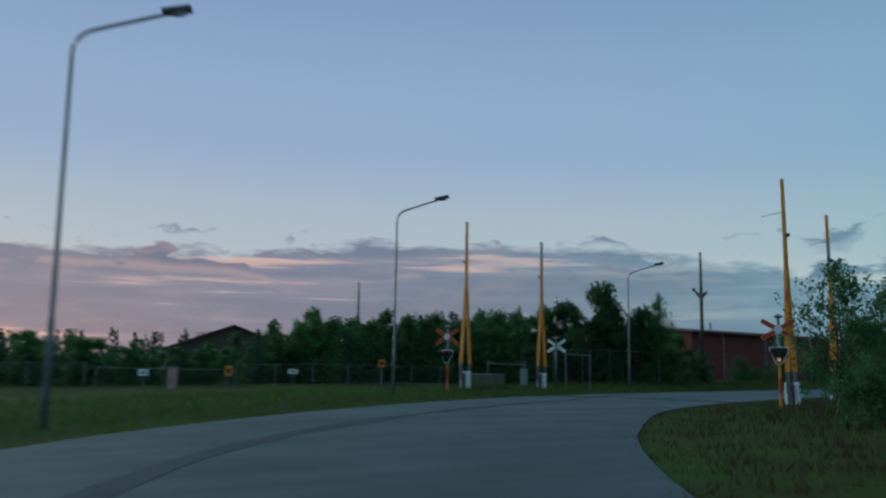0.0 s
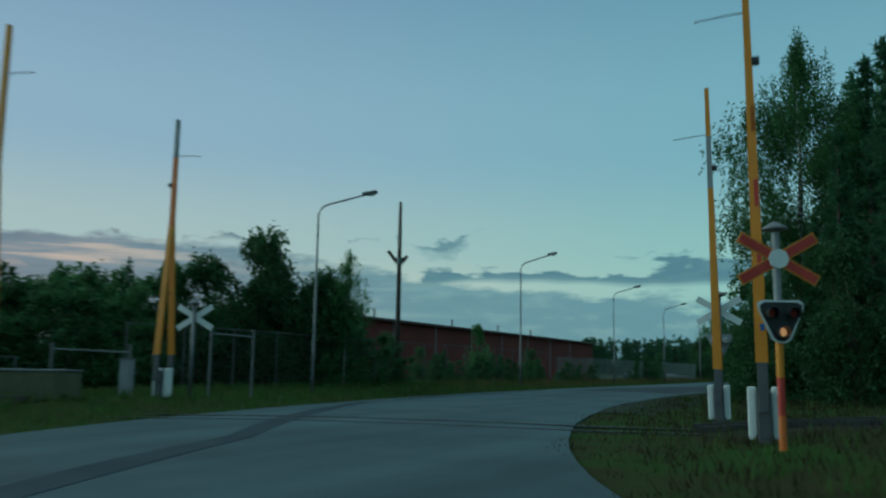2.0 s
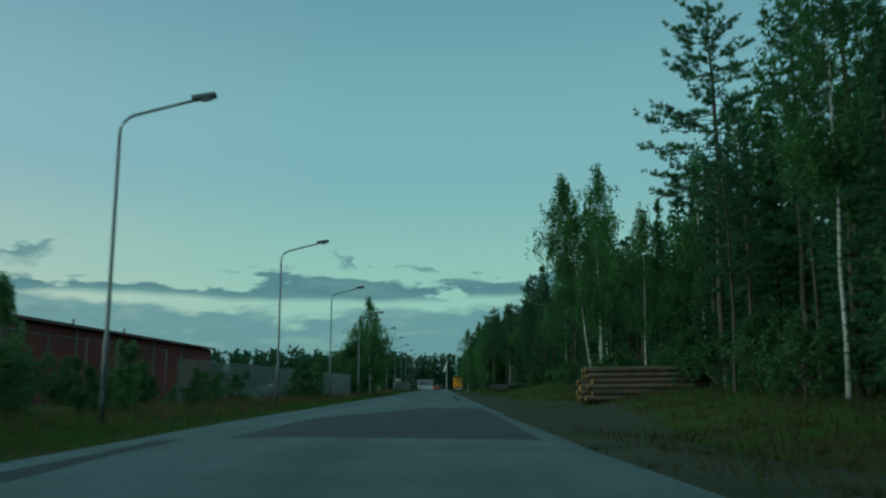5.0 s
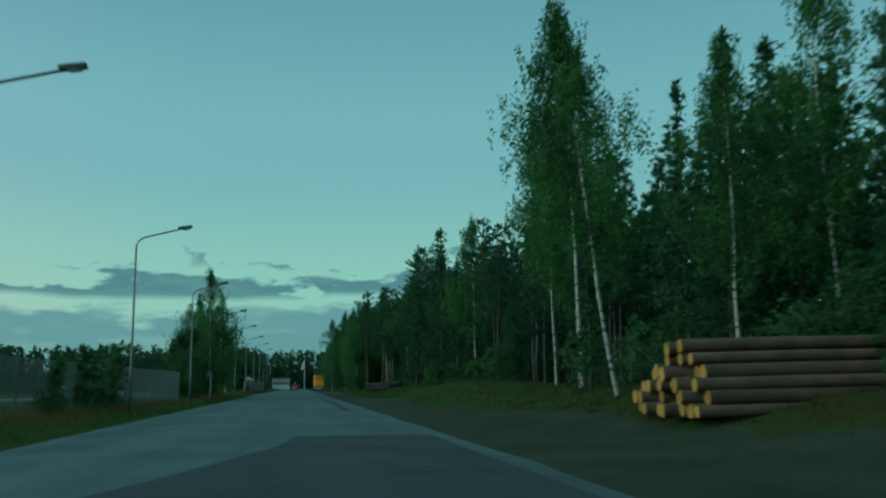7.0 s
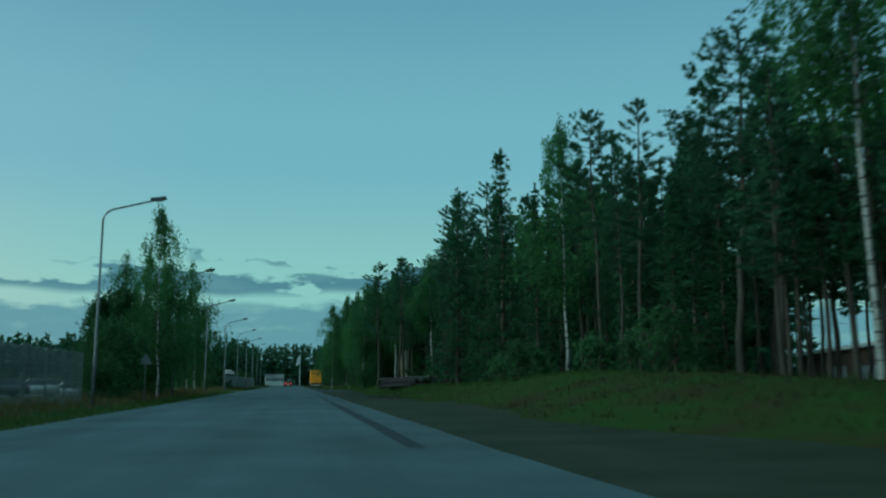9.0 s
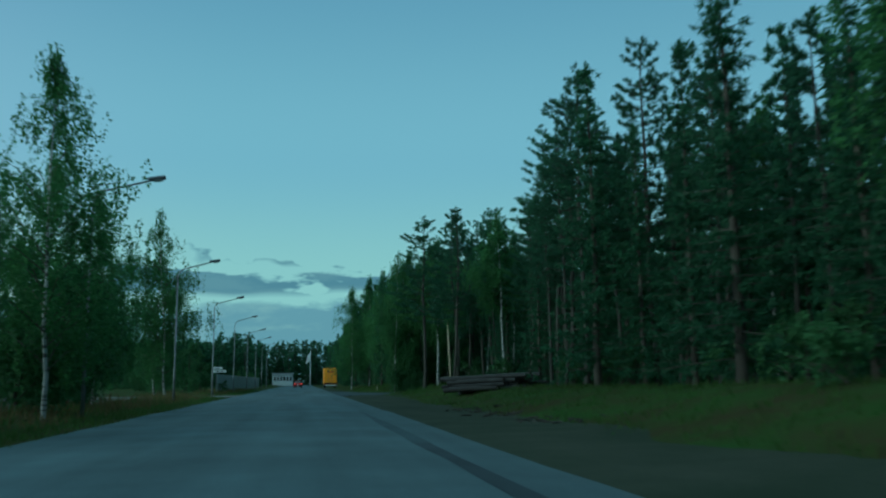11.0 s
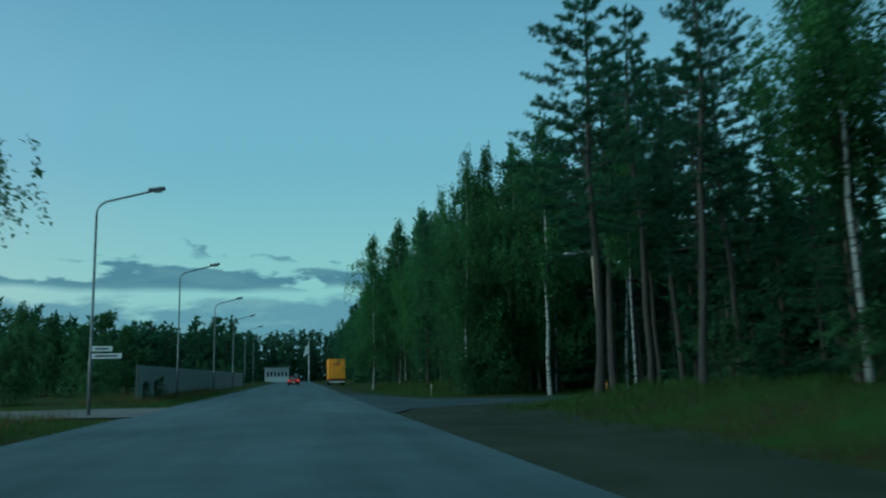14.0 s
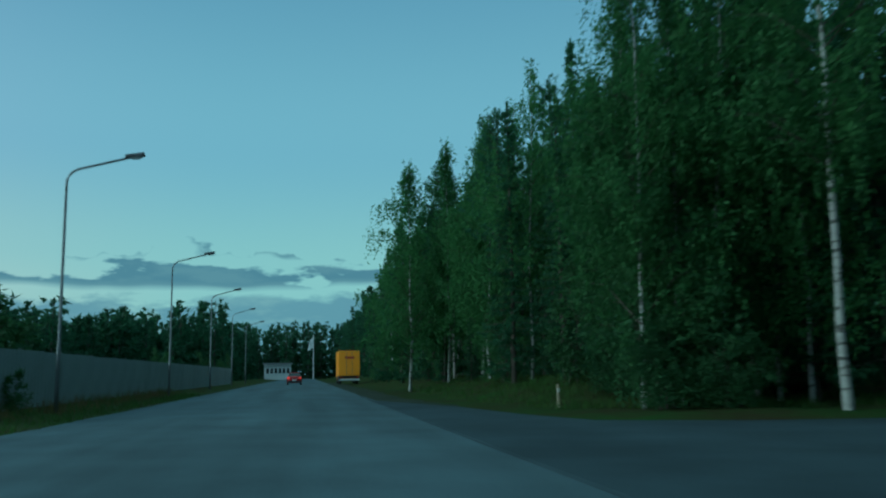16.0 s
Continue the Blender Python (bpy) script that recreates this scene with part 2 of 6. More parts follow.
M_BARK_PINE = material("pine_bark", (0.068, 0.055, 0.043), rough=0.9, vary=0.4, scale=1.2, fine=14.0, bump=0.6, tint=(0.042, 0.039, 0.033))
M_BARK_DARK = material("spruce_bark", (0.085, 0.07, 0.055), rough=0.9, vary=0.35, scale=1.5, fine=16.0, bump=0.6)
M_BIRCH = material("birch_bark", (0.46, 0.455, 0.43), rough=0.7, vary=0.1, scale=1.6, fine=9.0, bump=0.2, tint=(0.26, 0.255, 0.24))


def birch_marks(m):
    """Dark level scars and patches on the white bark."""
    nodes, links = m.node_tree.nodes, m.node_tree.links
    p = nodes["Principled BSDF"]
    tc, mp, n, r, mix = (nodes.new(k) for k in ("ShaderNodeTexCoord", "ShaderNodeMapping", "ShaderNodeTexNoise", "ShaderNodeValToRGB", "ShaderNodeMix"))
    mp.inputs["Scale"].default_value = (2.2, 2.2, 7.0)
    n.inputs["Scale"].default_value, n.inputs["Detail"].default_value = 1.0, 5.0
    r.color_ramp.elements[0].position, r.color_ramp.elements[1].position = 0.53, 0.60
    links.new(tc.outputs["Object"], mp.inputs[0])
    links.new(mp.outputs[0], n.inputs["Vector"])
    links.new(n.outputs[0], r.inputs[0])
    mix.data_type = "RGBA"
    links.new(r.outputs[0], mix.inputs[0])
    links.new(p.inputs["Base Color"].links[0].from_socket, mix.inputs[6])
    mix.inputs[7].default_value = (0.07, 0.065, 0.06, 1)
    links.new(mix.outputs[2], p.inputs["Base Color"])


birch_marks(M_BIRCH)
M_LEAF_BIRCH = leaf_material("birch_leaves", (0.085, 0.185, 0.055), (0.06, 0.14, 0.045))
M_GRASS = leaf_material("grass_blades", (0.040, 0.135, 0.020), (0.075, 0.10, 0.028), 0.0)
M_SEEDGRASS = leaf_material("seed_grass", (0.17, 0.105, 0.05), (0.11, 0.09, 0.04), 0.0)
# brownish blade colour, toned darker as well for the shadow of the bushes
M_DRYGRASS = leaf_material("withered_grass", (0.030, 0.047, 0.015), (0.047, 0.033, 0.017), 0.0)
M_LEAF_BUSH = leaf_material("bush_leaves", (0.080, 0.165, 0.058), (0.058, 0.125, 0.046))
# bush and birch leaf colours scaled down for the trees that stand darker
M_LEAF_DARK = leaf_material("thicket_leaves", (0.058, 0.124, 0.046), (0.044, 0.098, 0.037))
M_LEAF_BIRCH_DARK = leaf_material("old_birch_leaves", (0.068, 0.148, 0.047), (0.05, 0.115, 0.038))
M_NEEDLE_PINE = leaf_material("pine_needles", (0.066, 0.145, 0.075), (0.048, 0.11, 0.058))
M_NEEDLE_SPRUCE = leaf_material("spruce_needles", (0.060, 0.138, 0.062), (0.042, 0.102, 0.05))
M_BRICK = material("red_brick_wall", (0.165, 0.036, 0.030), rough=0.85, vary=0.25, scale=0.3, fine=5.0, bump=0.2)
M_ROOF = material("dark_roof_sheet", (0.10, 0.055, 0.05), rough=0.6, vary=0.2, scale=0.5, fine=5.0)
M_FENCE = material("grey_fence_sheet", (0.21, 0.25, 0.245), rough=0.6, vary=0.2, scale=0.5, fine=8.0, bump=0.1, per_object=0.08)
M_WIRE = material("fence_wire", (0.10, 0.105, 0.105), rough=0.6, metal=0.4, vary=0.2)
M_TRUCK = material("amber_truck_paint", (0.85, 0.33, 0.015), rough=0.4, vary=0.06, scale=1.0)
M_TYRE = material("tyre_rubber", (0.02, 0.02, 0.02), rough=0.85, vary=0.2)
M_CARRED = material("red_car_paint", (0.30, 0.02, 0.02), rough=0.25, vary=0.05, bump=0)
M_CARDARK = material("dark_car_paint", (0.05, 0.055, 0.06), rough=0.25, vary=0.05, bump=0)
M_CARLIGHT = material("silver_car_paint", (0.45, 0.46, 0.47), rough=0.3, metal=0.3, vary=0.05, bump=0)
M_CARGLASS = material("tinted_glass", (0.02, 0.025, 0.03), rough=0.08, vary=0.05, bump=0, spec=0.6)
M_LOGBARK = material("log_bark", (0.095, 0.068, 0.048), rough=0.9, vary=0.4, scale=2.0, fine=16.0, bump=0.6, per_object=0.3)
M_LOGEND = material("sawn_log_end", (0.44, 0.235, 0.055), rough=0.8, vary=0.25, scale=3.0, fine=20.0, bump=0.2, per_object=0.25)
M_OLDLOG = material("weathered_log", (0.036, 0.035, 0.033), rough=0.9, vary=0.5, scale=2.0, fine=14.0, bump=0.6, tint=(0.022, 0.02, 0.019), per_object=0.4)
M_OLDEND = material("weathered_log_end", (0.075, 0.066, 0.054), rough=0.9, vary=0.3, per_object=0.4)
M_HOUSE_WHITE = material("white_facade", (0.70, 0.71, 0.70), rough=0.7, vary=0.08)
M_HOUSE_DARK = material("brown_house_wall", (0.10, 0.07, 0.055), rough=0.8, vary=0.25)


def glow(name, color, strength):
    m = bpy.data.materials.new(name)
    m.use_nodes = True
    p = m.node_tree.nodes["Principled BSDF"]
    p.inputs["Base Color"].default_value = (*color, 1)
    p.inputs["Emission Color"].default_value = (*color, 1)
    p.inputs["Emission Strength"].default_value = strength
    return m


M_TAIL = glow("lit_tail_lamp", (1.0, 0.05, 0.03), 0.8)
M_SIGNAL = glow("lit_signal_lamp", (1.0, 0.45, 0.2), 0.4)

# ---- building helpers ----
def part(name, bm, mat, parent=None, label="", smooth=False):
    me = bpy.data.meshes.new(name)
    bm.to_mesh(me)
    bm.free()
    for m in mat if isinstance(mat, (list, tuple)) else [mat]:
        me.materials.append(m)
    if smooth:
        me.polygons.foreach_set("use_smooth", [True] * len(me.polygons))
    ob = new(name, me)
    if parent:
        ob.parent = parent
    if label:
        ob["label"] = label
    return ob


def raw(name, verts, faces, mat, parent=None, label="", smooth=False):
    me = bpy.data.meshes.new(name)
    me.from_pydata(verts, [], faces)
    me.materials.append(mat)
    if smooth:
        me.polygons.foreach_set("use_smooth", [True] * len(me.polygons))
    ob = new(name, me)
    if parent:
        ob.parent = parent
    if label:
        ob["label"] = label
    return ob


def thing(name, m, label, category, group="", kind=""):
    ob = new(name)
    ob.empty_display_size = 0.3
    ob.matrix_basis = m
    return tagged(ob, label, category, group, kind)


def box(bm, x0, x1, y0, y1, z0, z1, bevel=0.0, m=None):
    r = bmesh.ops.create_cube(bm, size=1.0)
    t = Matrix.Translation(((x0 + x1) / 2, (y0 + y1) / 2, (z0 + z1) / 2)) @ Matrix.Diagonal((x1 - x0, y1 - y0, z1 - z0, 1))
    bmesh.ops.transform(bm, matrix=(m @ t) if m else t, verts=r["verts"])
    if bevel:
        edges = list({e for v in r["verts"] for e in v.link_edges})
        bmesh.ops.bevel(bm, geom=edges, offset=bevel, segments=2, affect="EDGES", profile=0.6)
    return bm


def tube(bm, path, radii, sides=10, caps=True):
    rings = []
    n = len(path)
    path = [Vector(p) for p in path]
    for i, p in enumerate(path):
        d = (path[min(i + 1, n - 1)] - path[max(i - 1, 0)]).normalized()
        ref = Vector((0, 0, 1)) if abs(d.z) < 0.9 else Vector((1, 0, 0))
        u = d.cross(ref).normalized()
        v = d.cross(u)
        r = radii[i] if isinstance(radii, (list, tuple)) else radii
        rings.append([bm.verts.new(p + r * (math.cos(a) * u + math.sin(a) * v)) for a in [2 * math.pi * k / sides for k in range(sides)]])
    for a, b in zip(rings, rings[1:]):
        for k in range(sides):
            bm.faces.new((a[k], a[(k + 1) % sides], b[(k + 1) % sides], b[k]))
    if caps:
        bm.faces.new(rings[0][::-1])
        bm.faces.new(rings[-1])
    bmesh.ops.recalc_face_normals(bm, faces=bm.faces[:])
    return bm


def smoothstep(a, b, v):
    t = min(1.0, max(0.0, (v - a) / (b - a)))
    return t * t * (3 - 2 * t)

# ---- the ground and the road ----
LEFT_EDGE = [(60, -50.5), (30, -29), (8, -13.4), (-7, -3.0), (-12.9, 1.3), (-17.4, 7.3), (-21.0, 13.0), (-24.4, 19.5), (-27.2, 26.5), (-29.2, 35.5), (-30.6, 45.0), (-31.5, 55.0), (-31.9, 65.0), (-32.0, 90.0), (-31.9, 470.0)]
RIGHT_EDGE = [(67, -43), (37, -21.8), (14, -5.6), (2.5, 2.6), (-2.1, 6.1), (-6.8, 11.0), (-10.3, 15.6), (-13.8, 20.6), (-16.6, 26.0), (-18.5, 32.0), (-20.4, 40.0), (-21.4, 48.0), (-22.1, 58.0), (-22.4, 90.0), (-22.3, 470.0)]


def along(points, n):
    """n points spread over a polyline, smoothed at its corners."""
    for _ in range(3):
        fresh = [points[0]]
        for a, b in zip(points, points[1:]):
            fresh += [(a[0] * 0.75 + b[0] * 0.25, a[1] * 0.75 + b[1] * 0.25), (a[0] * 0.25 + b[0] * 0.75, a[1] * 0.25 + b[1] * 0.75)]
        points = fresh + [points[-1]]
    pts = np.array(points)
    d = np.r_[0, np.cumsum(np.hypot(*np.diff(pts, axis=0).T))]
    s = np.linspace(0, d[-1], n)
    return np.stack([np.interp(s, d, pts[:, 0]), np.interp(s, d, pts[:, 1])], 1)


N_ROAD = 300
ROAD_L, ROAD_R = along(LEFT_EDGE, N_ROAD), along(RIGHT_EDGE, N_ROAD)


def edge_x(y, edge):
    """x of a road edge at y, beyond the bend."""
    return float(np.interp(y, edge[:, 1], edge[:, 0]))


def side_of(x, y, edge):
    """Metres from an edge, positive to its right."""
    d = np.hypot(edge[:, 0] - x, edge[:, 1] - y)
    i = int(min(max(d.argmin(), 1), len(edge) - 2))
    t = edge[i + 1] - edge[i - 1]
    t = t / np.hypot(*t)
    return float((x - edge[i, 0]) * t[1] - (y - edge[i, 1]) * t[0])


def height(x, y):
    """The lie of the land."""
    if -60 < y < 470 and -90 < x < 90:
        r, l = side_of(x, y, ROAD_R), side_of(x, y, ROAD_L)
    else:
        r, l = x + 22, x + 32
    wob = 0.10 * noise.noise(Vector((x * 0.15, y * 0.15, 0))) + 0.05 * noise.noise(Vector((x * 0.5, y * 0.5, 3)))
    if r > 0:
        bank = 0.9 * smoothstep(3.0, 9.0, r) * smoothstep(44, 70, y) + 0.25 * smoothstep(2.0, 6.0, r) * (1 - smoothstep(44, 70, y))
        side = smoothstep(200, 206, y) * (1 - smoothstep(228, 236, y))
        bank *= 1 - 0.95 * side
        mound = 0.55 * math.exp(-((x + 13) / 5) ** 2 - ((y - 132) / 16) ** 2)
        mound += 0.22 * smoothstep(2.4, 5.0, r) * math.exp(-((y - 92) / 13) ** 2)
        return bank + mound + wob * smoothstep(0.5, 4, r) - 0.03
    if l < 0:
        gate = smoothstep(174, 178, y) * (1 - smoothstep(214, 218, y)) * max(smoothstep(-35.8, -37.6, x), smoothstep(201, 205, y))
        yard = smoothstep(-37.0, -40.0, x) * smoothstep(86, 96, y) * (1 - smoothstep(184, 192, y))
        return -0.3 * yard + (0.3 * smoothstep(0.3, 4.5, -l) + wob * smoothstep(0.5, 4, -l)) * (1 - 0.97 * gate) - 0.03
    return -0.05


def ground_sheet():
    xs = np.r_[-2500, -1200, -600, -300, -180, -130, np.arange(-100, -44, 4), np.arange(-44, -10, 0.7), np.arange(-10, 20, 2.0), np.arange(20, 90, 6), 130, 200, 320, 600, 1200, 2500]
    ys = np.r_[-2500, -1000, -400, -200, -120, -80, np.arange(-60, -14, 3), np.arange(-14, 70, 1.0), np.arange(70, 340, 2.0), np.arange(340, 470, 6), 520, 600, 800, 1200, 2500]
    verts = [(x, y, height(x, y)) for y in ys for x in xs]
    w = len(xs)
    faces = [(j * w + i, j * w + i + 1, (j + 1) * w + i + 1, (j + 1) * w + i) for j in range(len(ys) - 1) for i in range(w - 1)]
    ob = raw("ground", verts, faces, M_GROUND, smooth=True)
    return tagged(ob, "rough dark green grass and soil beside the road", "ground", kind="structure")


ground_sheet()


def ribbon(name, left, right, z, mat, label, category, across=8, crown=0.06):
    verts, faces = [], []
    n = len(left)
    for i in range(n):
        for k in range(across + 1):
            u = k / across
            p = left[i] * (1 - u) + right[i] * u
            verts.append((p[0], p[1], z + crown * (1 - (2 * u - 1) ** 2)))
        # the edge turns down into the verge
        verts.append((left[i][0], left[i][1], z - 0.12))
        verts.append((right[i][0], right[i][1], z - 0.12))
    w = across + 3
    for i in range(n - 1):
        for k in range(across):
            a = i * w + k
            faces.append((a, a + 1, a + w + 1, a + w))
        faces.append((i * w + across + 1, i * w, (i + 1) * w, (i + 1) * w + across + 1))
        faces.append((i * w + across, i * w + across + 2, (i + 1) * w + across + 2, (i + 1) * w + across))
    ob = raw(name, verts, faces, mat, smooth=False)
    return tagged(ob, label, category, kind="structure")


rng = np.random.default_rng(4)
ragged = lambda e, a: e + np.stack([np.convolve(rng.normal(0, a, len(e)), np.ones(3) / 3, "same"), 0 * e[:, 0]], 1)
ROAD_Z = 0.0
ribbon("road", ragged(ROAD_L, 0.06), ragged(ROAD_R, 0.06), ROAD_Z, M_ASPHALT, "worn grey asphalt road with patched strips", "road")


def on_road(y, x):
    u = (x - edge_x(y, ROAD_L)) / (edge_x(y, ROAD_R) - edge_x(y, ROAD_L))
    return ROAD_Z + 0.06 * (1 - (2 * u - 1) ** 2)


# gravel shoulder on the forest side, with an uneven outer edge
ys = np.arange(40, 330, 1.5)
inner = np.array([(edge_x(y, ROAD_R) - 0.1, y) for y in ys])
outer = np.array([(edge_x(y, ROAD_R) + 2.0 + 1.9 * smoothstep(58, 90, y) * (1 - smoothstep(205, 212, y)) + 1.3 * smoothstep(44, 60, y) * (1 - smoothstep(100, 122, y)) + 0.9 * noise.noise(Vector((y * 0.07, 5, 7))) + 0.9 * smoothstep(175, 195, y) * (1 - smoothstep(203, 207, y)) + 0.5 * noise.noise(Vector((y * 0.2, 0, 7))) + rng.normal(0, 0.12), y) for y in ys])
verts, faces = [], []
for i, y in enumerate(ys):
    for k in range(6):
        p = inner[i] * (1 - k / 5) + outer[i] * (k / 5)
        verts.append((p[0], p[1], max(height(p[0], p[1]), -0.06) + (0.035 if k < 5 else -0.02)))
for i in range(len(ys) - 1):
    if 202.5 < ys[i] < 230:
        continue
    for k in range(5):
        faces.append((i * 6 + k, i * 6 + k + 1, (i + 1) * 6 + k + 1, (i + 1) * 6 + k))
tagged(raw("gravel_shoulder", verts, faces, M_GRAVEL, smooth=True), "dark gravel shoulder along the road edge", "gravel", kind="structure")


def fan(name, outline, z, mat, label, category):
    bm = bmesh.new()
    top = [bm.verts.new((x, y, z)) for x, y in outline]
    cx, cy = sum(p[0] for p in outline) / len(outline), sum(p[1] for p in outline) / len(outline)
    low = [bm.verts.new((x + 0.5 * (1 if x > cx else -1) * (abs(x - cx) > 9), y + 0.9 * (1 if y > cy else -1), z - 0.1)) for x, y in outline]
    bm.faces.new(top)
    n = len(top)
    for i in range(n):
        bm.faces.new((top[i], low[i], low[(i + 1) % n], top[(i + 1) % n]))
    bmesh.ops.recalc_face_normals(bm, faces=bm.faces[:])
    return tagged(part(name, bm, mat), label, category, kind="structure")


# side roads
fan("side_road", [(-22.5, 202.6), (-22.0, 204.0), (-21.3, 206.6), (-19.5, 208.7), (-17.0, 210.2), (-15.4, 212.0), (-12.0, 213.8), (-8.0, 215.2), (30, 216.5), (30, 223.5), (-8.0, 219.4), (-12.7, 218.5), (-15.6, 219.0), (-18.7, 220.6), (-19.5, 224.0), (-20.2, 230.0), (-22.5, 240.0)], 0.022, M_SIDE, "dark grey asphalt side road joining from the forest", "road")


def gravel_corner():
    """Worn gravel inside the bend of the side road, draped over the ground."""
    rim = lambda y: float(np.interp(y, [199, 203.5, 206.5, 208.6, 210.0], [-22.3, -22.2, -21.3, -19.5, -17.2]))
    verts, faces = [], []
    ys = np.linspace(203.3, 209.8, 18)
    for y in ys:
        outer = max(rim(y) + 0.2, -15.9 - 0.5 * smoothstep(207, 210, y) + 0.4 * noise.noise(Vector((y * 0.6, 2, 1))))
        for k in range(13):
            x = rim(y) * (1 - k / 12) + outer * k / 12 + 0.08 * noise.noise(Vector((y * 1.3, k, 8)))
            verts.append((x, y, max(height(x, y), -0.04) + (0.045 if 0 < k < 12 else 0.0)))
    for i in range(len(ys) - 1):
        for k in range(12):
            faces.append((i * 13 + k, i * 13 + k + 1, i * 13 + k + 14, i * 13 + k + 13))
    tagged(raw("gravel_shoulder", verts, faces, M_GRAVEL, smooth=True), "dark worn gravel inside the bend of a side road", "gravel", kind="structure")
    # pale streaks laid over the gravel
    for x, y, long in ((-19.3, 205.45, 0.75), (-19.7, 202.7, 0.9), (-17.4, 204.3, 0.5)):
        verts = [(x, y, max(height(x, y), -0.04) + 0.062)]
        for i in range(18):
            a = i * math.pi / 9
            r = 1 + 0.3 * noise.noise(Vector((i * 0.9, x, y)))
            px, py = x + long * r * math.cos(a), y + 0.20 * r * math.sin(a) - 0.25 * long * math.cos(a)
            verts.append((px, py, max(height(px, py), -0.04) + 0.049))
        tagged(raw("dust_streak", verts, [(0, i + 1, (i + 1) % 18 + 1) for i in range(18)], M_STREAK, smooth=True), "pale streak on dark gravel", "gravel", kind="structure")


gravel_corner()
# dark crack where the side road meets the main road
verts, faces = [], []
for i, y in enumerate(np.arange(203.5, 249, 0.7)):
    x = edge_x(y, ROAD_R) - 0.13 + 0.10 * noise.noise(Vector((y * 0.5, 4, 4)))
    w = 0.07 + 0.05 * noise.noise(Vector((y * 1.1, 1, 9)))
    for k in (-1, 1):
        verts.append((x + k * w, y, on_road(y, x) + 0.007))
    if i:
        faces.append((2 * i - 2, 2 * i - 1, 2 * i + 1, 2 * i))
tagged(raw("asphalt_crack", verts, faces, M_SEAM, smooth=True), "ragged dark crack along the edge of the road", "asphalt", kind="structure")
fan("side_road", [(-31.7, 204.5), (-31.7, 214.5), (-35.0, 214.8), (-39.0, 215.0), (-64.0, 215.0), (-64.0, 176.5), (-42.0, 177.0), (-38.6, 178.5), (-37.2, 186.0), (-36.2, 200.0), (-34.6, 205.0)], 0.03, M_PALEGRAVEL, "pale gravel yard entrance beside the road", "road")
# dark repair patches laid in the road
def strip(x0, x1, y0, y1, label, mat=None):
    n = max(2, int((y1 - y0) / 3) + 1)
    yy = np.linspace(y0, y1, n)
    verts, faces = [], []
    for y in yy:
        for k in range(5):
            x = (x0(y) if callable(x0) else x0) * (1 - k / 4) + (x1(y) if callable(x1) else x1) * k / 4
            x += (0.03 if k % 4 else 0.11) * noise.noise(Vector((y * 0.9, k, 2)))
            verts.append((x, y, on_road(y, x) + 0.006))
    for i in range(n - 1):
        for k in range(4):
            faces.append((i * 5 + k, i * 5 + k + 1, i * 5 + k + 6, i * 5 + k + 5))
    tagged(raw("asphalt_patch", verts, faces, mat or M_PATCH, smooth=True), label, "asphalt", kind="structure")


strip(lambda y: -29.6 + 3.6 * smoothstep(74, 92, y), -22.75, 64.8, 92, "dark fresh asphalt patch across the lane", M_FRESH)
strip(-23.72, -23.38, 112.6, 145, "narrow dark sealed trench in the asphalt")
strip(lambda y: -23.72 + 0.14 * smoothstep(150, 162, y), lambda y: -23.34 - 0.1 * smoothstep(150, 162, y), 145, 163, "faded end of a sealed trench in the asphalt", M_FADED)
# dark seam that follows the bend
mid_y = ROAD_L[:, 1] * 0.7 + ROAD_R[:, 1] * 0.3
share = np.interp(mid_y, [-12, 10, 19, 25, 33, 42, 64], [0.33, 0.35, 0.41, 0.43, 0.27, 0.10, 0.11])[:, None]
seam = ROAD_L * (1 - share) + ROAD_R * share
keep = [i for i in range(N_ROAD) if -12 < seam[i, 1] < 66]
w = np.array([0.27 + 0.25 * noise.noise(Vector((i * 0.4, 0, 1))) for i in keep])
direction = np.gradient(seam, axis=0)
direction /= np.hypot(*direction.T)[:, None]
side = np.stack([direction[:, 1], -direction[:, 0]], 1)
verts, faces = [], []
for j, i in enumerate(keep):
    for k in (-1, 1):
        p = seam[i] + side[i] * k * w[j]
        verts.append((p[0], p[1], ROAD_Z + 0.06 * (1 - (2 * (share[i, 0] + k * w[j] / 10.5) - 1) ** 2) + 0.005))
for j in range(len(keep) - 1):
    faces.append((2 * j, 2 * j + 1, 2 * j + 3, 2 * j + 2))
tagged(raw("asphalt_patch", verts, faces, M_SEAM, smooth=True), "dark sealed seam curving along the lane", "asphalt", kind="structure")

# ---- trees ----
def tube_np(path, radii, sides, base):
    path = np.array(path, float)
    n = len(path)
    t = np.gradient(path, axis=0)
    t /= np.linalg.norm(t, axis=1)[:, None] + 1e-9
    ref = np.where(np.abs(t[:, 2:3]) < 0.9, [[0, 0, 1.0]], [[1.0, 0, 0]])
    u = np.cross(t, ref)
    u /= np.linalg.norm(u, axis=1)[:, None] + 1e-9
    v = np.cross(t, u)
    a = np.linspace(0, 2 * np.pi, sides, endpoint=False)
    ring = path[:, None] + np.array(radii)[:, None, None] * (np.cos(a)[None, :, None] * u[:, None] + np.sin(a)[None, :, None] * v[:, None])
    faces = [(base + i * sides + k, base + i * sides + (k + 1) % sides, base + (i + 1) * sides + (k + 1) % sides, base + (i + 1) * sides + k) for i in range(n - 1) for k in range(sides)]
    return ring.reshape(-1, 3), faces


def unit(g, n):
    v = g.normal(size=(n, 3))
    return v / np.linalg.norm(v, axis=1)[:, None]


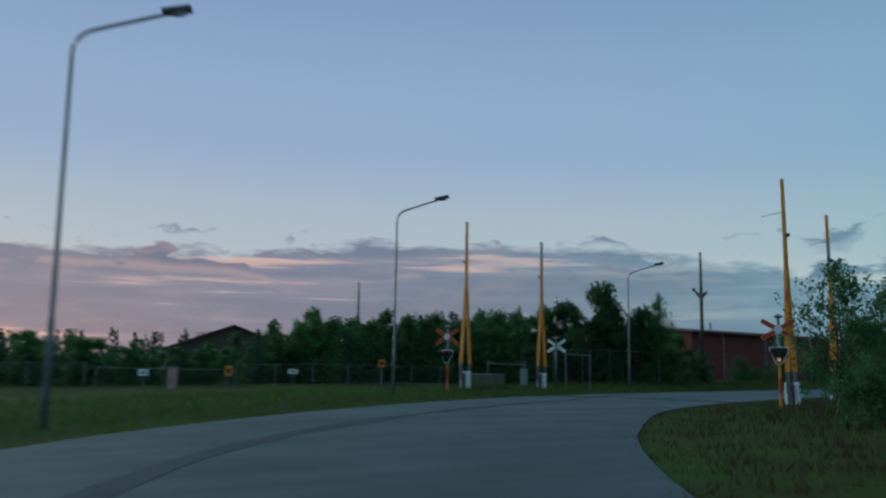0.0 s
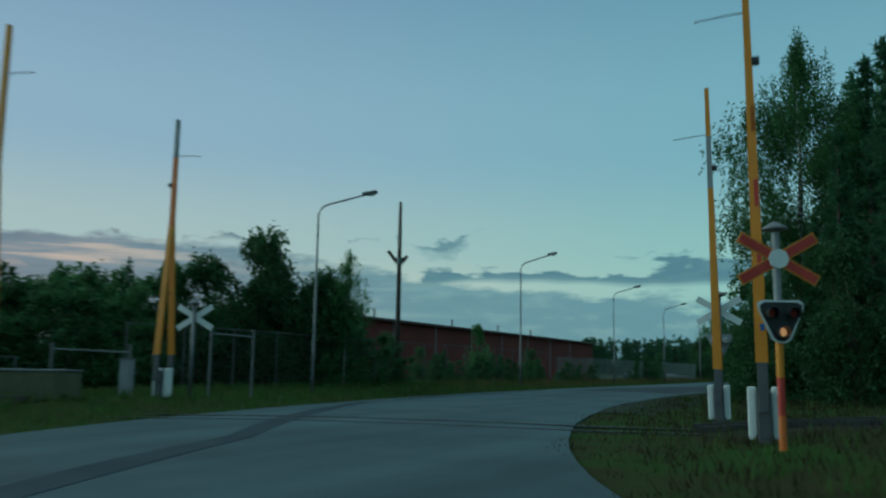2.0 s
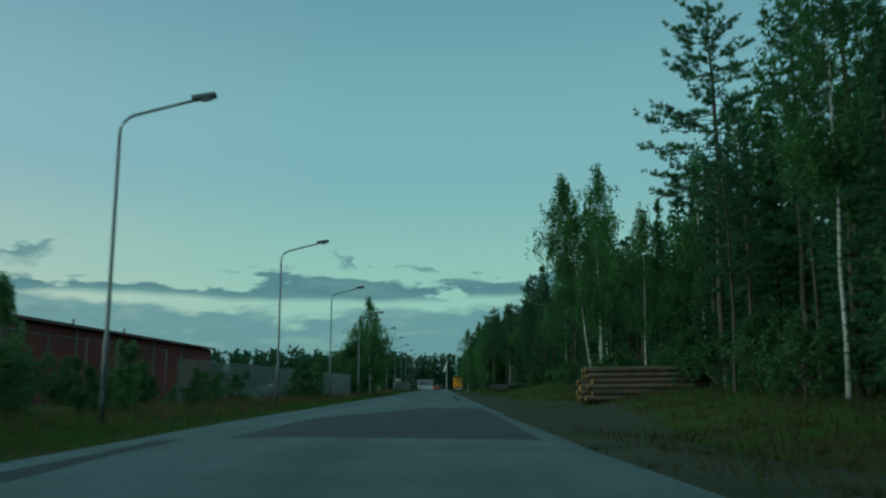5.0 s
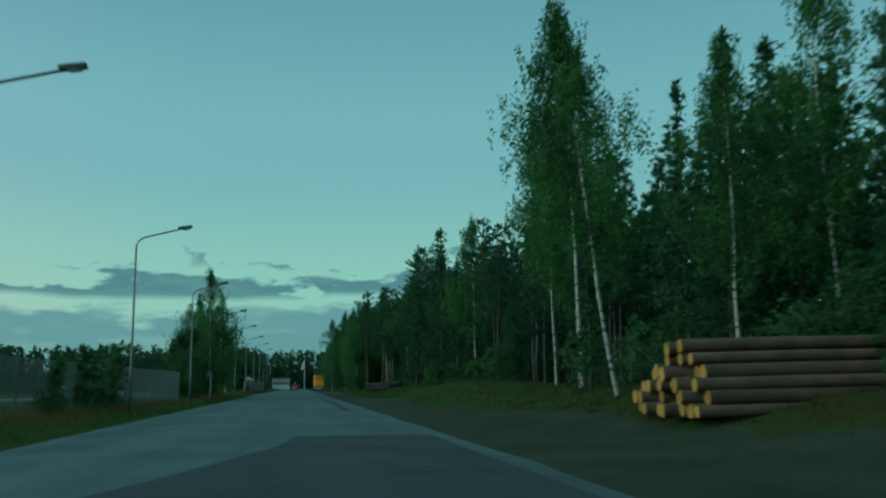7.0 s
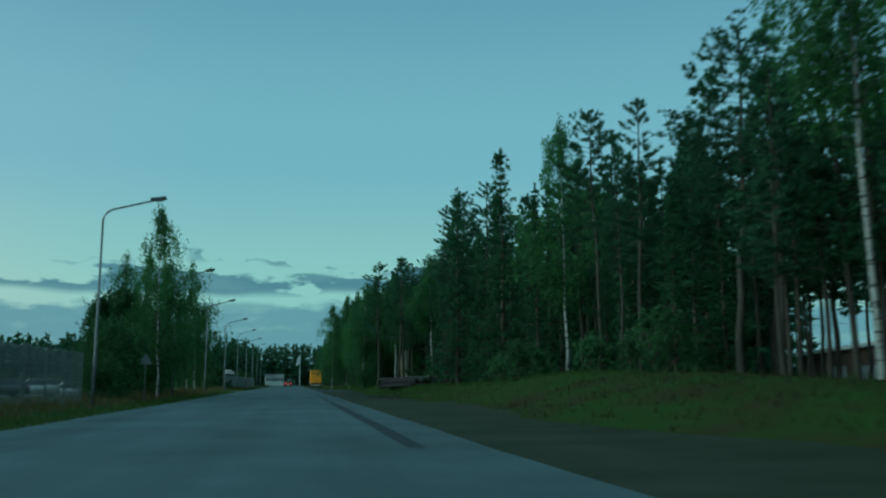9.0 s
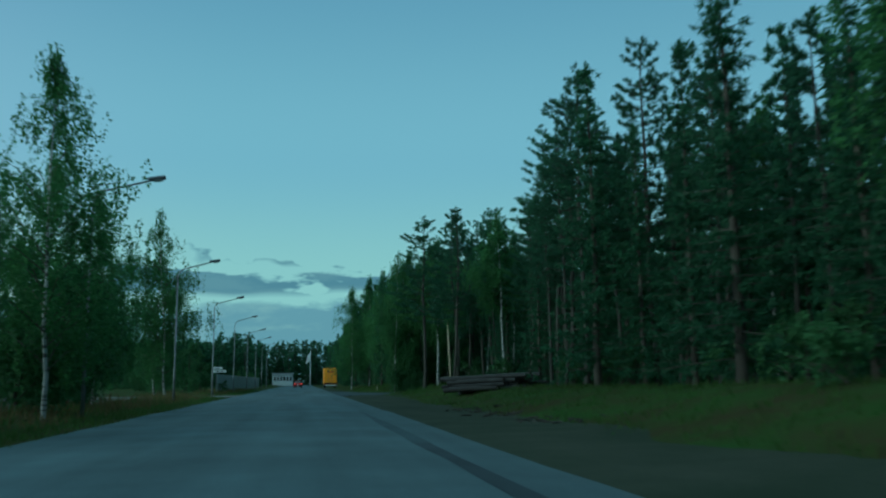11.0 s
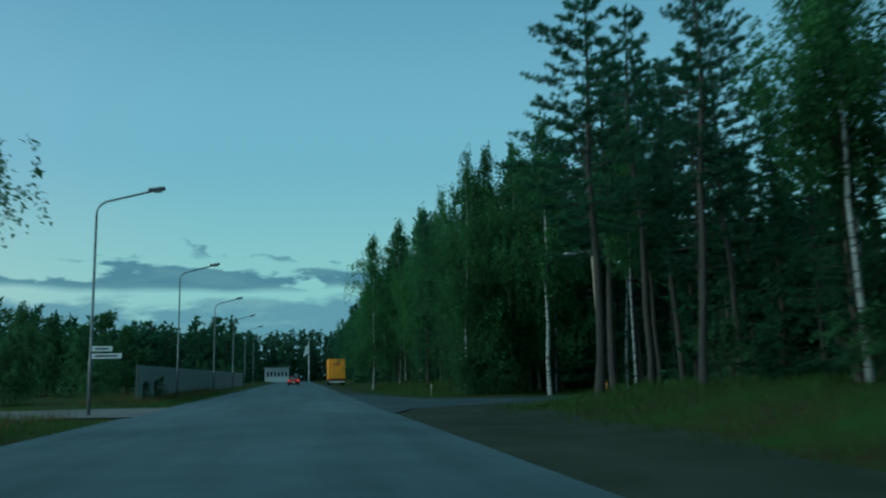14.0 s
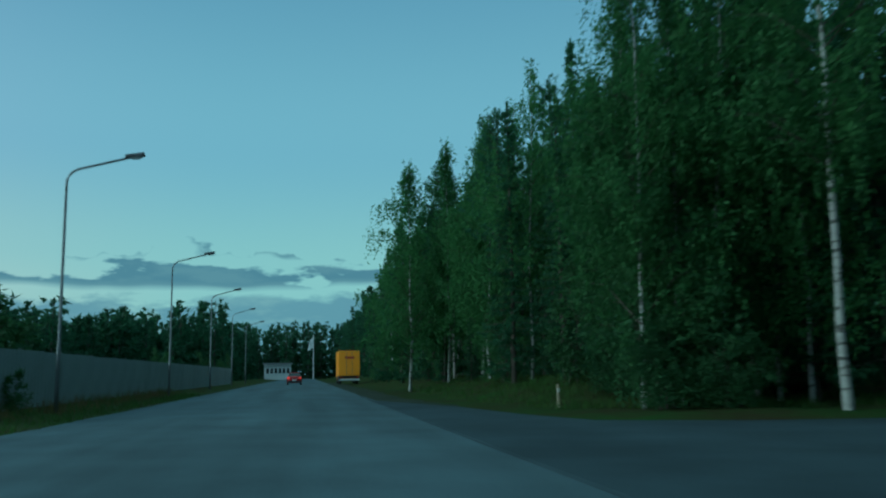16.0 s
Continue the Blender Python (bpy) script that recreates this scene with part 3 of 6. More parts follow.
def blades(g, centres, per, length, width, lift=0.25, outward=None):
    """Tufts of thin needles: each blade a slim triangle that springs from its tuft's centre."""
    n = len(centres) * per
    c = np.repeat(centres, per, axis=0)
    d = unit(g, n)
    if outward is not None:
        d = d + np.repeat(outward, per, axis=0)
    d[:, 2] += lift
    d /= np.linalg.norm(d, axis=1)[:, None]
    s = np.cross(d, unit(g, n))
    s /= np.linalg.norm(s, axis=1)[:, None] + 1e-9
    ln = length * g.uniform(0.6, 1.3, (n, 1))
    start = c + unit(g, n) * length * 0.25
    v = np.stack([start - s * width, start + s * width, start + d * ln], 1).reshape(-1, 3)
    return v, np.arange(3 * n).reshape(-1, 3)


def leaves(g, centres, size, droop=0.3):
    """Small pointed leaves, tilted at random and hanging a little."""
    n = len(centres)
    d = unit(g, n)
    d[:, 2] -= droop
    d /= np.linalg.norm(d, axis=1)[:, None]
    s = np.cross(d, unit(g, n))
    s /= np.linalg.norm(s, axis=1)[:, None] + 1e-9
    ln = size * g.uniform(0.7, 1.4, (n, 1))
    v = np.stack([centres - s * ln * 0.36, centres + s * ln * 0.36, centres + d * ln * 1.15], 1).reshape(-1, 3)
    return v, np.arange(3 * n).reshape(-1, 3)


def mesh_np(name, verts, faces, mat):
    me = bpy.data.meshes.new(name)
    me.from_pydata(np.asarray(verts).tolist(), [], np.asarray(faces).tolist() if not isinstance(faces, list) else faces)
    me.materials.append(mat)
    return me


def grow(kind, name, trunk_v, trunk_f, crown, bark, foliage, label, limbs=None):
    """A tree out of a trunk with limbs and a crown, kept as a model to be copied."""
    top = new(name)
    top.empty_display_size = 0.5
    tagged(top, label, kind, group=kind + " trees")
    v = np.concatenate(trunk_v)
    me = mesh_np("trunk", v, trunk_f, bark)
    me.polygons.foreach_set("use_smooth", [True] * len(me.polygons))
    if limbs:
        me.materials.append(M_BARK_DARK)
        me.polygons.foreach_set("material_index", limbs)
    t = new("trunk", me)
    t.parent = top
    c = new("crown", mesh_np("crown", crown[0], crown[1], foliage))
    c.parent = top
    return top


def add_tube(store, faces, path, radii, sides):
    base = sum(len(v) for v in store)
    v, f = tube_np(path, radii, sides, base)
    store.append(v)
    faces += f


def model_pine(seed, h=16.0, start=0.5, spread=2.0, twigs=4.8, per=13, dead=8, blade=0.22, wide=0.024, point=0.75, step=0.42):
    """Whorls of rising limbs with side twigs that end in needle tufts; the top runs out into a bare leader."""
    g = np.random.default_rng(seed)
    store, faces, cen, outw = [], [], [], []
    z = np.linspace(-0.2, h, 10)
    bend = np.cumsum(g.normal(0, 0.07, (10, 2)), axis=0)
    trunk = np.c_[bend, z]
    add_tube(store, faces, trunk, list(np.interp(z, [-0.2, 0.5, h * 0.6, h], [0.165, 0.125, 0.085, 0.014])), 8)
    at = lambda q: np.array([np.interp(q, z, trunk[:, i]) for i in range(3)])
    q = h * start
    while q < h - 0.35:
        u = (q / h - start) / (1 - start)
        reach = spread * (1 - u) ** point * (0.62 + 0.38 * min(1.0, u / 0.22)) + 0.16
        around = g.uniform(0, 2 * np.pi)
        count = g.integers(3, 6)
        for k in range(count):
            if g.random() < 0.16:
                continue
            a = around + 2 * np.pi * k / count + g.normal(0, 0.35)
            ln = reach * g.uniform(0.5, 1.2)
            rise = -0.12 + 0.75 * u + g.normal(0, 0.12)
            d = np.array([math.cos(a), math.sin(a), rise])
            p0 = at(q + g.normal(0, 0.07))
            p1 = p0 + d * ln * 0.55 + [0, 0, -0.06 * ln]
            p2 = p0 + d * ln + [0, 0, 0.12 * ln]
            add_tube(store, faces, [p0, p2] if wide > 0.03 else [p0, p1, p2], [0.03 * (1.25 - u), 0.010] if wide > 0.03 else [0.03 * (1.25 - u), 0.018, 0.007], 3)
            for f in np.append(g.uniform(0.3, 0.98, max(1, int(ln * twigs + g.random()))), 1.0):
                p = p0 + (p1 - p0) * f / 0.55 if f < 0.55 else p1 + (p2 - p1) * (f - 0.55) / 0.45
                side = np.array([-math.sin(a), math.cos(a), 0.0]) * g.choice((-1, 1)) * (f < 1)
                e = d / np.linalg.norm(d) * g.uniform(0.4, 0.9) + side * g.uniform(0.4, 1.0) + [0, 0, g.uniform(0.05, 0.45)]
                tip = p + e * (0.14 + 0.22 * (1 - 0.6 * f) * ln) * g.uniform(0.6, 1.2)
                for m in (0.55, 1.0):
                    cen.append(p + (tip - p) * m + g.normal(0, 0.025, 3))
                    outw.append(e * 0.75)
        q += step * g.uniform(0.75, 1.25)
    for _ in range(dead):
        q = g.uniform(0.14, start) * h
        a, ln = g.uniform(0, 2 * np.pi), g.uniform(0.3, 1.2)
        p0 = at(q)
        add_tube(store, faces, [p0, p0 + [math.cos(a) * ln, math.sin(a) * ln, g.uniform(-0.3, 0.1) * ln]], [0.016, 0.005], 3)
    for k in range(9):
        cen.append(at(h - 0.10 * k) + g.normal(0, 0.03, 3))
        outw.append([0, 0, 0.9])
    crown = blades(g, np.array(cen), per, blade, wide, 0.25, np.array(outw))
    return grow("pine", "pine_tree", store, faces, crown, M_BARK_PINE, M_NEEDLE_PINE, "tall Scots pine with a bare reddish trunk and dark crown")


def model_spruce(seed, h=15.0, spread=2.0, step=0.34, per=10, low=0.06, blade=0.24, wide=0.026, around=(6, 9), gap=0.27):
    """Tiers of drooping limbs that narrow to a thin pointed top."""
    g = np.random.default_rng(seed)
    store, faces, cen, outw = [], [], [], []
    z = np.linspace(-0.2, h, 8)
    trunk = np.c_[np.cumsum(g.normal(0, 0.03, (8, 2)), axis=0), z]
    add_tube(store, faces, trunk, list(np.interp(z, [-0.2, h], [0.17, 0.012])), 7)
    at = lambda q: np.array([np.interp(q, z, trunk[:, i]) for i in range(3)])
    q = h * low
    while q < h - 0.25:
        u = q / h
        reach = spread * (1 - u) ** 0.9 * g.uniform(0.6, 1.2) + 0.10
        for _ in range(g.integers(*around)):
            a, ln = g.uniform(0, 2 * np.pi), reach * g.uniform(0.5, 1.25)
            p0 = at(q)
            d = np.array([math.cos(a), math.sin(a), 0.0])
            sag = -0.30 * (1 - u) + 0.55 * u * u
            p1 = p0 + d * ln * 0.6 + [0, 0, sag * ln * 0.7]
            p2 = p0 + d * ln + [0, 0, sag * ln * 0.8 + 0.10 * ln]
            if ln > 0.6:
                add_tube(store, faces, [p0, p2], [0.018, 0.004], 3)
            for f in np.arange(0.2, 1.05, gap / max(ln, 0.35)):
                p = p0 + (p1 - p0) * f / 0.6 if f < 0.6 else p1 + (p2 - p1) * (f - 0.6) / 0.4
                cen.append(p + g.normal(0, 0.09, 3) * [1, 1, 0.5])
                outw.append(d * 0.8 + [0, 0, -0.3 * (1 - u)])
        q += step * g.uniform(0.7, 1.3)
    for k in range(8):
        cen.append(at(h - 0.09 * k))
        outw.append([0, 0, 1.2])
    crown = blades(g, np.array(cen), per, blade, wide, 0.0, np.array(outw))
    return grow("spruce", "spruce_tree", store, faces, crown, M_BARK_DARK, M_NEEDLE_SPRUCE, "dark green spruce with drooping branches and pointed top")


def model_leafy(seed, kind, name, label, h=14.0, start=0.3, spread=2.6, strands=560, per=15, size=0.18, hang=1.15, bark=None, foliage=None, limbs_n=40, trunk_r=0.088, stems=1, lean=0.0, round_top=0.75, skirt=0):
    g = np.random.default_rng(seed)
    store, faces, cen = [], [], []
    limbs, dark = [], []
    for s in range(stems):
        z = np.linspace(-0.2, h, 9)
        drift = np.cumsum(g.normal(0, 0.07 + 0.05 * (stems > 1), (9, 2)), axis=0)
        off = g.normal(0, 0.25, 2) if stems > 1 else np.zeros(2)
        tilt = g.normal(0, 0.10, 2) if stems > 1 else np.array([lean, lean * 0.4])
        hh = h * (g.uniform(0.75, 1.0) if s else 1.0)
        trunk = np.c_[drift + off + np.outer(z, tilt), z * hh / h]
        r = trunk_r / math.sqrt(stems)
        add_tube(store, faces, trunk, list(np.interp(z, [-0.2, h * 0.1, h * 0.5, h], [r * 1.25, r, r * 0.62, 0.012])), 7)
        dark += [0] * (len(faces) - len(dark))
        at = lambda q: np.array([np.interp(q, trunk[:, 2], trunk[:, i]) for i in range(3)])
        for _ in range(limbs_n // stems):
            u = g.uniform(0, 1) ** 0.9
            q = hh * (start + (1 - start) * u * 0.94)
            reach = spread * (math.sin(math.pi * (0.17 + 0.83 * u) ** round_top)) * g.uniform(0.5, 1.1) + 0.3
            a = g.uniform(0, 2 * np.pi)
            p0 = at(q)
            d = np.array([math.cos(a), math.sin(a), 0])
            p1 = p0 + d * reach * 0.55 + [0, 0, reach * 0.55]
            p2 = p0 + d * reach + [0, 0, reach * 0.62]
            add_tube(store, faces, [p0, p1, p2], [0.030 * (1.15 - u), 0.015, 0.005], 3)
            dark += [1] * (len(faces) - len(dark))
            limbs.append((p0, p1, p2, reach))
        for k in range(6):
            limbs.append((at(hh * 0.86), at(hh * 0.93), at(hh * 0.995), 0.6))
    weight = np.array([l[3] for l in limbs])
    for i in g.choice(len(limbs), strands, p=weight / weight.sum()):
        p0, p1, p2, reach = limbs[i]
        f = g.uniform(0.25, 1.1)
        p = p0 + (p1 - p0) * f / 0.55 if f < 0.55 else p1 + (p2 - p1) * (f - 0.55) / 0.45
        p = p + g.normal(0, 0.10 + 0.10 * reach, 3)
        ln = hang * g.uniform(0.4, 1.3)
        sway = g.normal(0, 0.18, 2)
        t = np.sort(g.uniform(0, 1, per))
        cen.append(p + np.c_[sway[0] * t, sway[1] * t, -ln * t] + g.normal(0, 0.065, (per, 3)))
    for _ in range(skirt):
        a, q = g.uniform(0, 2 * np.pi), spread * math.sqrt(g.uniform(0.02, 0.8))
        p = np.array([q * math.cos(a), q * math.sin(a), h * g.uniform(0.03, 0.4)])
        cen.append(p + g.normal(0, 0.22, (per, 3)))
    crown = leaves(g, np.concatenate(cen), size, 0.5)
    return grow(kind, name, store, faces, crown, bark, foliage, label, dark)


MODELS = {}


def stock(key, obs):
    MODELS[key] = obs
    return obs


stock("pine", [model_pine(11, start=0.42), model_pine(12, h=16.5, start=0.46, spread=2.1), model_pine(13, h=15.5, start=0.36, spread=2.4), model_pine(14, h=17.5, start=0.5, spread=2.5, point=0.6)])
stock("fine_pine", [model_pine(16, start=0.40, spread=2.4, twigs=8.4, per=14, blade=0.18, wide=0.017, point=0.6), model_pine(17, h=16.5, start=0.44, spread=2.3, twigs=8.4, per=14, blade=0.18, wide=0.017), model_pine(18, h=16.5, start=0.48, spread=2.7, twigs=8.4, per=14, blade=0.18, wide=0.017, point=0.5)])
stock("far_pine", [model_pine(s, h=h, start=st, twigs=1.3, per=7, blade=0.5, wide=0.11, dead=2, step=0.55) for s, h, st in ((21, 16, 0.4), (22, 15, 0.36))])
stock("mid_pine", [model_pine(s, h=h, start=st, spread=2.2, twigs=2.5, per=9, blade=0.32, wide=0.050, dead=4, step=0.45) for s, h, st in ((23, 16, 0.36), (24, 15.5, 0.32), (25, 17, 0.45))])
stock("mid_spruce", [model_spruce(s, h=h, spread=sp, step=0.44, per=8, blade=0.36, wide=0.062, around=(5, 8), gap=0.36) for s, h, sp in ((42, 15, 2.2), (43, 14, 2.3))])
stock("spruce", [model_spruce(31, per=11, wide=0.032), model_spruce(32, h=16, spread=1.9, per=11, wide=0.032), model_spruce(33, h=13, spread=2.3, per=11, wide=0.032)])
stock("far_spruce", [model_spruce(41, step=0.65, per=5, blade=0.60, wide=0.13, around=(4, 7), gap=0.36)])
BL = "tall birch with white bark and hanging green leaves"
BIRCH = dict(bark=M_BIRCH, foliage=M_LEAF_BIRCH)
stock("birch", [model_leafy(s, "birch", "birch_tree", BL, h=h, start=st, spread=sp, lean=ln, strands=620, per=22, size=0.115, hang=1.35, **BIRCH) for s, h, st, sp, ln in ((51, 15, 0.34, 2.3, 0.0), (52, 16, 0.40, 2.0, 0.015), (53, 14.5, 0.28, 2.5, -0.02))])
stock("far_birch", [model_leafy(s, "birch", "birch_tree", BL, h=h, start=0.3, spread=2.3, strands=300, per=11, size=0.24, **BIRCH) for s, h in ((56, 15), (57, 14))])
stock("low_birch", [model_leafy(s, "birch", "birch_tree", "leafy birch with foliage down to the ground", h=h, start=0.10, spread=2.5, strands=840, per=22, size=0.11, hang=1.4, trunk_r=0.07, limbs_n=54, lean=ln, **BIRCH) for s, h, ln in ((59, 15, 0.02), (60, 14, -0.03))])
stock("big_birch", [model_leafy(55, "birch", "birch_tree", "large spreading birch with loose hanging foliage", h=15.3, start=0.10, spread=3.0, strands=2300, per=24, size=0.095, hang=1.5, limbs_n=64, trunk_r=0.17, round_top=1.2, bark=M_BIRCH, foliage=M_LEAF_BIRCH_DARK)])
YT, BUSH = "dense young deciduous tree with dark green leaves", dict(bark=M_BARK_DARK, foliage=M_LEAF_BUSH)
stock("bush", [model_leafy(s, "young tree", "young_tree", YT, h=h, start=0.05, spread=sp, strands=330, per=16, size=0.13, hang=0.55, skirt=110, limbs_n=36, trunk_r=0.07, stems=3, round_top=0.5, **BUSH) for s, h, sp in ((61, 5.0, 1.4), (62, 4.4, 1.5), (63, 5.6, 1.3))])
stock("dense_bush", [model_leafy(s, "young tree", "young_tree", "dense young deciduous tree with small dark leaves", h=5.0, start=0.05, spread=1.6, strands=620, per=15, size=0.115, hang=0.45, limbs_n=40, trunk_r=0.07, stems=3, round_top=0.6, skirt=220, bark=M_BARK_DARK, foliage=M_LEAF_DARK) for s in (67, 68)])
stock("far_bush", [model_leafy(s, "young tree", "young_tree", YT, h=h, start=0.05, spread=sp, strands=190, per=13, size=0.16, hang=0.55, limbs_n=22, trunk_r=0.06, stems=st, round_top=0.45, skirt=60, **BUSH) for s, h, sp, st in ((64, 5.0, 1.3, 3), (65, 5.6, 1.3, 2), (69, 5.3, 1.2, 1))])
stock("loose_bush", [model_leafy(66, "young tree", "young_tree", "loose young deciduous tree with small dark leaves", h=5.0, start=0.12, spread=1.5, strands=330, per=12, size=0.10, hang=0.4, limbs_n=34, trunk_r=0.05, stems=2, **BUSH)])
stock("leaning_birch", [model_leafy(58, "birch", "birch_tree", "birch leaning out over a log pile", h=13.6, start=0.3, spread=1.9, lean=-0.13, strands=900, per=24, size=0.10, hang=1.4, trunk_r=0.085, **BIRCH)])
stock("shrub", [model_leafy(s, "shrub", "shrub", "low leafy shrub at the forest edge", h=h, start=0.03, spread=sp, strands=120, per=12, size=0.12, hang=0.25, limbs_n=18, trunk_r=0.03, stems=3, **BUSH) for s, h, sp in ((71, 1.5, 0.8), (72, 2.2, 0.8))])
USED = set()
SIZES = {ob: max(v.co.z for v in ob.children[0].data.vertices) for obs in MODELS.values() for ob in obs}


def plant(key, x, y, top=None, turn=None, which=None, z=None, fat=1.0):
    """A tree of that kind at a place, its top at the height given; the model itself is the first to be set."""
    obs = MODELS[key]
    ob = obs[(which if which is not None else random.randrange(len(obs))) % len(obs)]
    z = height(x, y) if z is None else z
    s = (top - z) / SIZES[ob] if top else random.uniform(0.88, 1.08)
    m = pose(x, y, z, 0, 0, random.uniform(0, 360) if turn is None else turn)
    if ob in USED:
        ob = copy_thing(ob, m)
    else:
        USED.add(ob)
        ob.matrix_basis = m
    ob.scale = (s * fat, s * fat, s)
    return ob


random.seed(7)
# named trees on the forest side
for key, x, y, top, fat in (
    ("big_birch", -15.0, 51.5, 15.9, 1.0), ("dense_bush", -16.4, 49.6, 5.2, 1.3), ("dense_bush", -16.0, 53.6, 5.8, 1.3), ("dense_bush", -16.8, 51.4, 3.2, 1.3), ("spruce", -11.8, 46.5, 13.2, 1.1), ("dense_bush", -13.2, 45.5, 6.0, 1.0), ("birch", -11.0, 54.5, 15.5, 1.25), ("spruce", -12.4, 50.4, 14.0, 1.2), ("spruce", -12.8, 56.0, 15.2, 1.3), ("spruce", -13.4, 48.0, 10.5, 1.2), ("spruce", -9.0, 51.0, 14.0, 1.2), ("birch", -12.6, 59.5, 16.5, 1.2),
    ("dense_bush", -13.5, 56.5, 6.5, 1.0), ("bush", -14.5, 62.0, 6.0, 1.0), ("spruce", -11.0, 64.0, 15.0, 1.1), ("birch", -13.4, 70.3, 17.0, 0.8), ("pine", -10.5, 74.0, 17.5, 1.1), ("spruce", -9.5, 68.0, 15.0, 1.1),
    ("fine_pine", -11.7, 85.5, 20.4, 1.1), ("pine", -10.4, 79.5, 18.6, 1.0), ("pine", -8.9, 90.0, 17.0, 1.0), ("birch", -10.2, 94.0, 15.5, 1.0), ("spruce", -10.6, 82.0, 13.0, 1.2), ("spruce", -8.4, 86.5, 14.5, 1.25), ("spruce", -9.4, 91.5, 12.0, 1.25), ("spruce", -8.0, 77.0, 15.0, 1.2), ("spruce", -12.0, 72.5, 11.0, 1.2), ("spruce", -11.6, 97.5, 11.5, 1.25), ("spruce", -9.0, 98.5, 14.0, 1.2), ("spruce", -6.4, 82.0, 15.5, 1.3), ("spruce", -6.6, 92.5, 15.5, 1.3), ("dense_bush", -12.3, 79.0, 4.2, 1.3), ("dense_bush", -12.0, 89.0, 4.6, 1.3),
    ("birch", -13.2, 108.5, 18.2, 1.1), ("birch", -11.7, 117.5, 16.5, 1.0), ("birch", -12.2, 112.0, 15.0, 0.9), ("spruce", -9.3, 101.0, 15.4, 1.1), ("mid_spruce", -10.0, 116.6, 7.0, 1.4), ("mid_spruce", -7.8, 114.6, 8.5, 1.4),
    ("fine_pine", -10.0, 126.8, 14.2, 1.45), ("spruce", -10.8, 130.5, 8.5, 1.4), ("spruce", -11.5, 136.0, 6.5, 1.4), ("birch", -10.6, 144.8, 16.5, 1.0), ("spruce", -12.0, 153.6, 16.9, 1.0), ("spruce", -12.9, 164.6, 16.1, 1.0), ("pine", -10.9, 139.0, 15.0, 1.1), ("mid_spruce", -9.2, 129.4, 7.0, 1.5), ("mid_spruce", -7.6, 132.4, 8.0, 1.4), ("mid_spruce", -6.6, 136.0, 9.0, 1.4), ("mid_spruce", -8.6, 140.5, 8.0, 1.4), ("spruce", -11.0, 159.0, 15.0, 1.0),
    ("fine_pine", -15.6, 200.8, 15.6, 1.35), ("fine_pine", -13.6, 196.8, 15.6, 1.15), ("fine_pine", -12.0, 204.8, 16.8, 1.1), ("birch", -10.2, 194.0, 14.9, 1.35), ("birch", -9.0, 195.6, 13.6, 1.3), ("spruce", -9.6, 195.2, 14.4, 1.0), ("mid_pine", -5.6, 188.4, 14.2, 1.2), ("mid_spruce", -6.4, 192.0, 11.6, 1.2), ("mid_pine", -4.6, 194.0, 13.2, 1.2), ("fine_pine", -9.4, 188.2, 14.2, 1.1), ("mid_spruce", -7.6, 188.6, 10.5, 1.3), ("mid_pine", -11.6, 201.2, 13.0, 1.1), ("mid_spruce", -8.4, 201.0, 12.0, 1.2), ("fine_pine", -8.2, 193.0, 13.8, 0.9), ("fine_pine", -8.0, 190.1, 14.6, 1.0), ("spruce", -8.9, 186.6, 12.4, 0.9), ("fine_pine", -12.0, 169.0, 17.6, 1.0), ("fine_pine", -10.6, 175.5, 18.4, 1.1), ("fine_pine", -9.4, 181.5, 18.0, 1.1), ("fine_pine", -10.6, 163.5, 17.0, 1.0), ("mid_spruce", -8.2, 176.2, 12.0, 1.3), ("mid_spruce", -7.6, 181.0, 11.5, 1.3), ("mid_pine", -8.8, 172.4, 14.5, 1.2), ("mid_spruce", -6.8, 168.5, 12.0, 1.3), ("mid_pine", -7.6, 186.0, 16.0, 1.1),
    ("birch", -11.0, 222.3, 17.6, 1.2), ("low_birch", -15.4, 225.3, 16.4, 0.95), ("low_birch", -13.5, 230.0, 16.4, 1.0), ("low_birch", -13.9, 226.2, 16.8, 0.9), ("low_birch", -12.4, 226.5, 17.0, 1.1), ("pine", -10.5, 228.5, 16.0, 1.1), ("spruce", -8.6, 227.5, 17.0, 1.3), ("low_birch", -9.6, 229.5, 17.0, 1.1), ("spruce", -7.3, 231.5, 18.0, 1.3), ("birch", -11.35, 207.9, 14.0, 0.8), ("dense_bush", -15.0, 224.4, 3.0, 1.3), ("dense_bush", -13.6, 223.8, 2.6, 1.3), ("pine", -6.5, 212.8, 18.0, 1.2), ("fine_pine", -8.7, 204.0, 17.4, 1.0), ("fine_pine", -10.2, 213.2, 17.5, 1.5), ("fine_pine", -7.6, 214.0, 18.2, 0.95), ("spruce", -1.5, 210.5, 10.0, 1.5), ("pine", -3.6, 206.0, 15.0, 1.0), ("spruce", 1.5, 211.0, 10.5, 1.5), ("spruce", -6.0, 227.0, 17.5, 1.3), ("pine", -3.0, 226.5, 18.5, 1.2), ("spruce", -0.5, 227.5, 17.5, 1.3), ("pine", 2.5, 226.0, 18.5, 1.3), ("spruce", 5.0, 227.5, 17.5, 1.3), ("pine", 8.0, 227.0, 18.0, 1.3), ("spruce", 11.0, 228.0, 17.0, 1.3), ("spruce", -14.0, 238.0, 14.5, 1.0), ("low_birch", -14.3, 251.7, 18.0, 0.95), ("low_birch", -18.6, 258.0, 15.8, 1.2),
):
    plant(key, x, y, top, fat=fat)
plant("leaning_birch", -15.5, 98.1, 14.3, turn=0, fat=1.0)
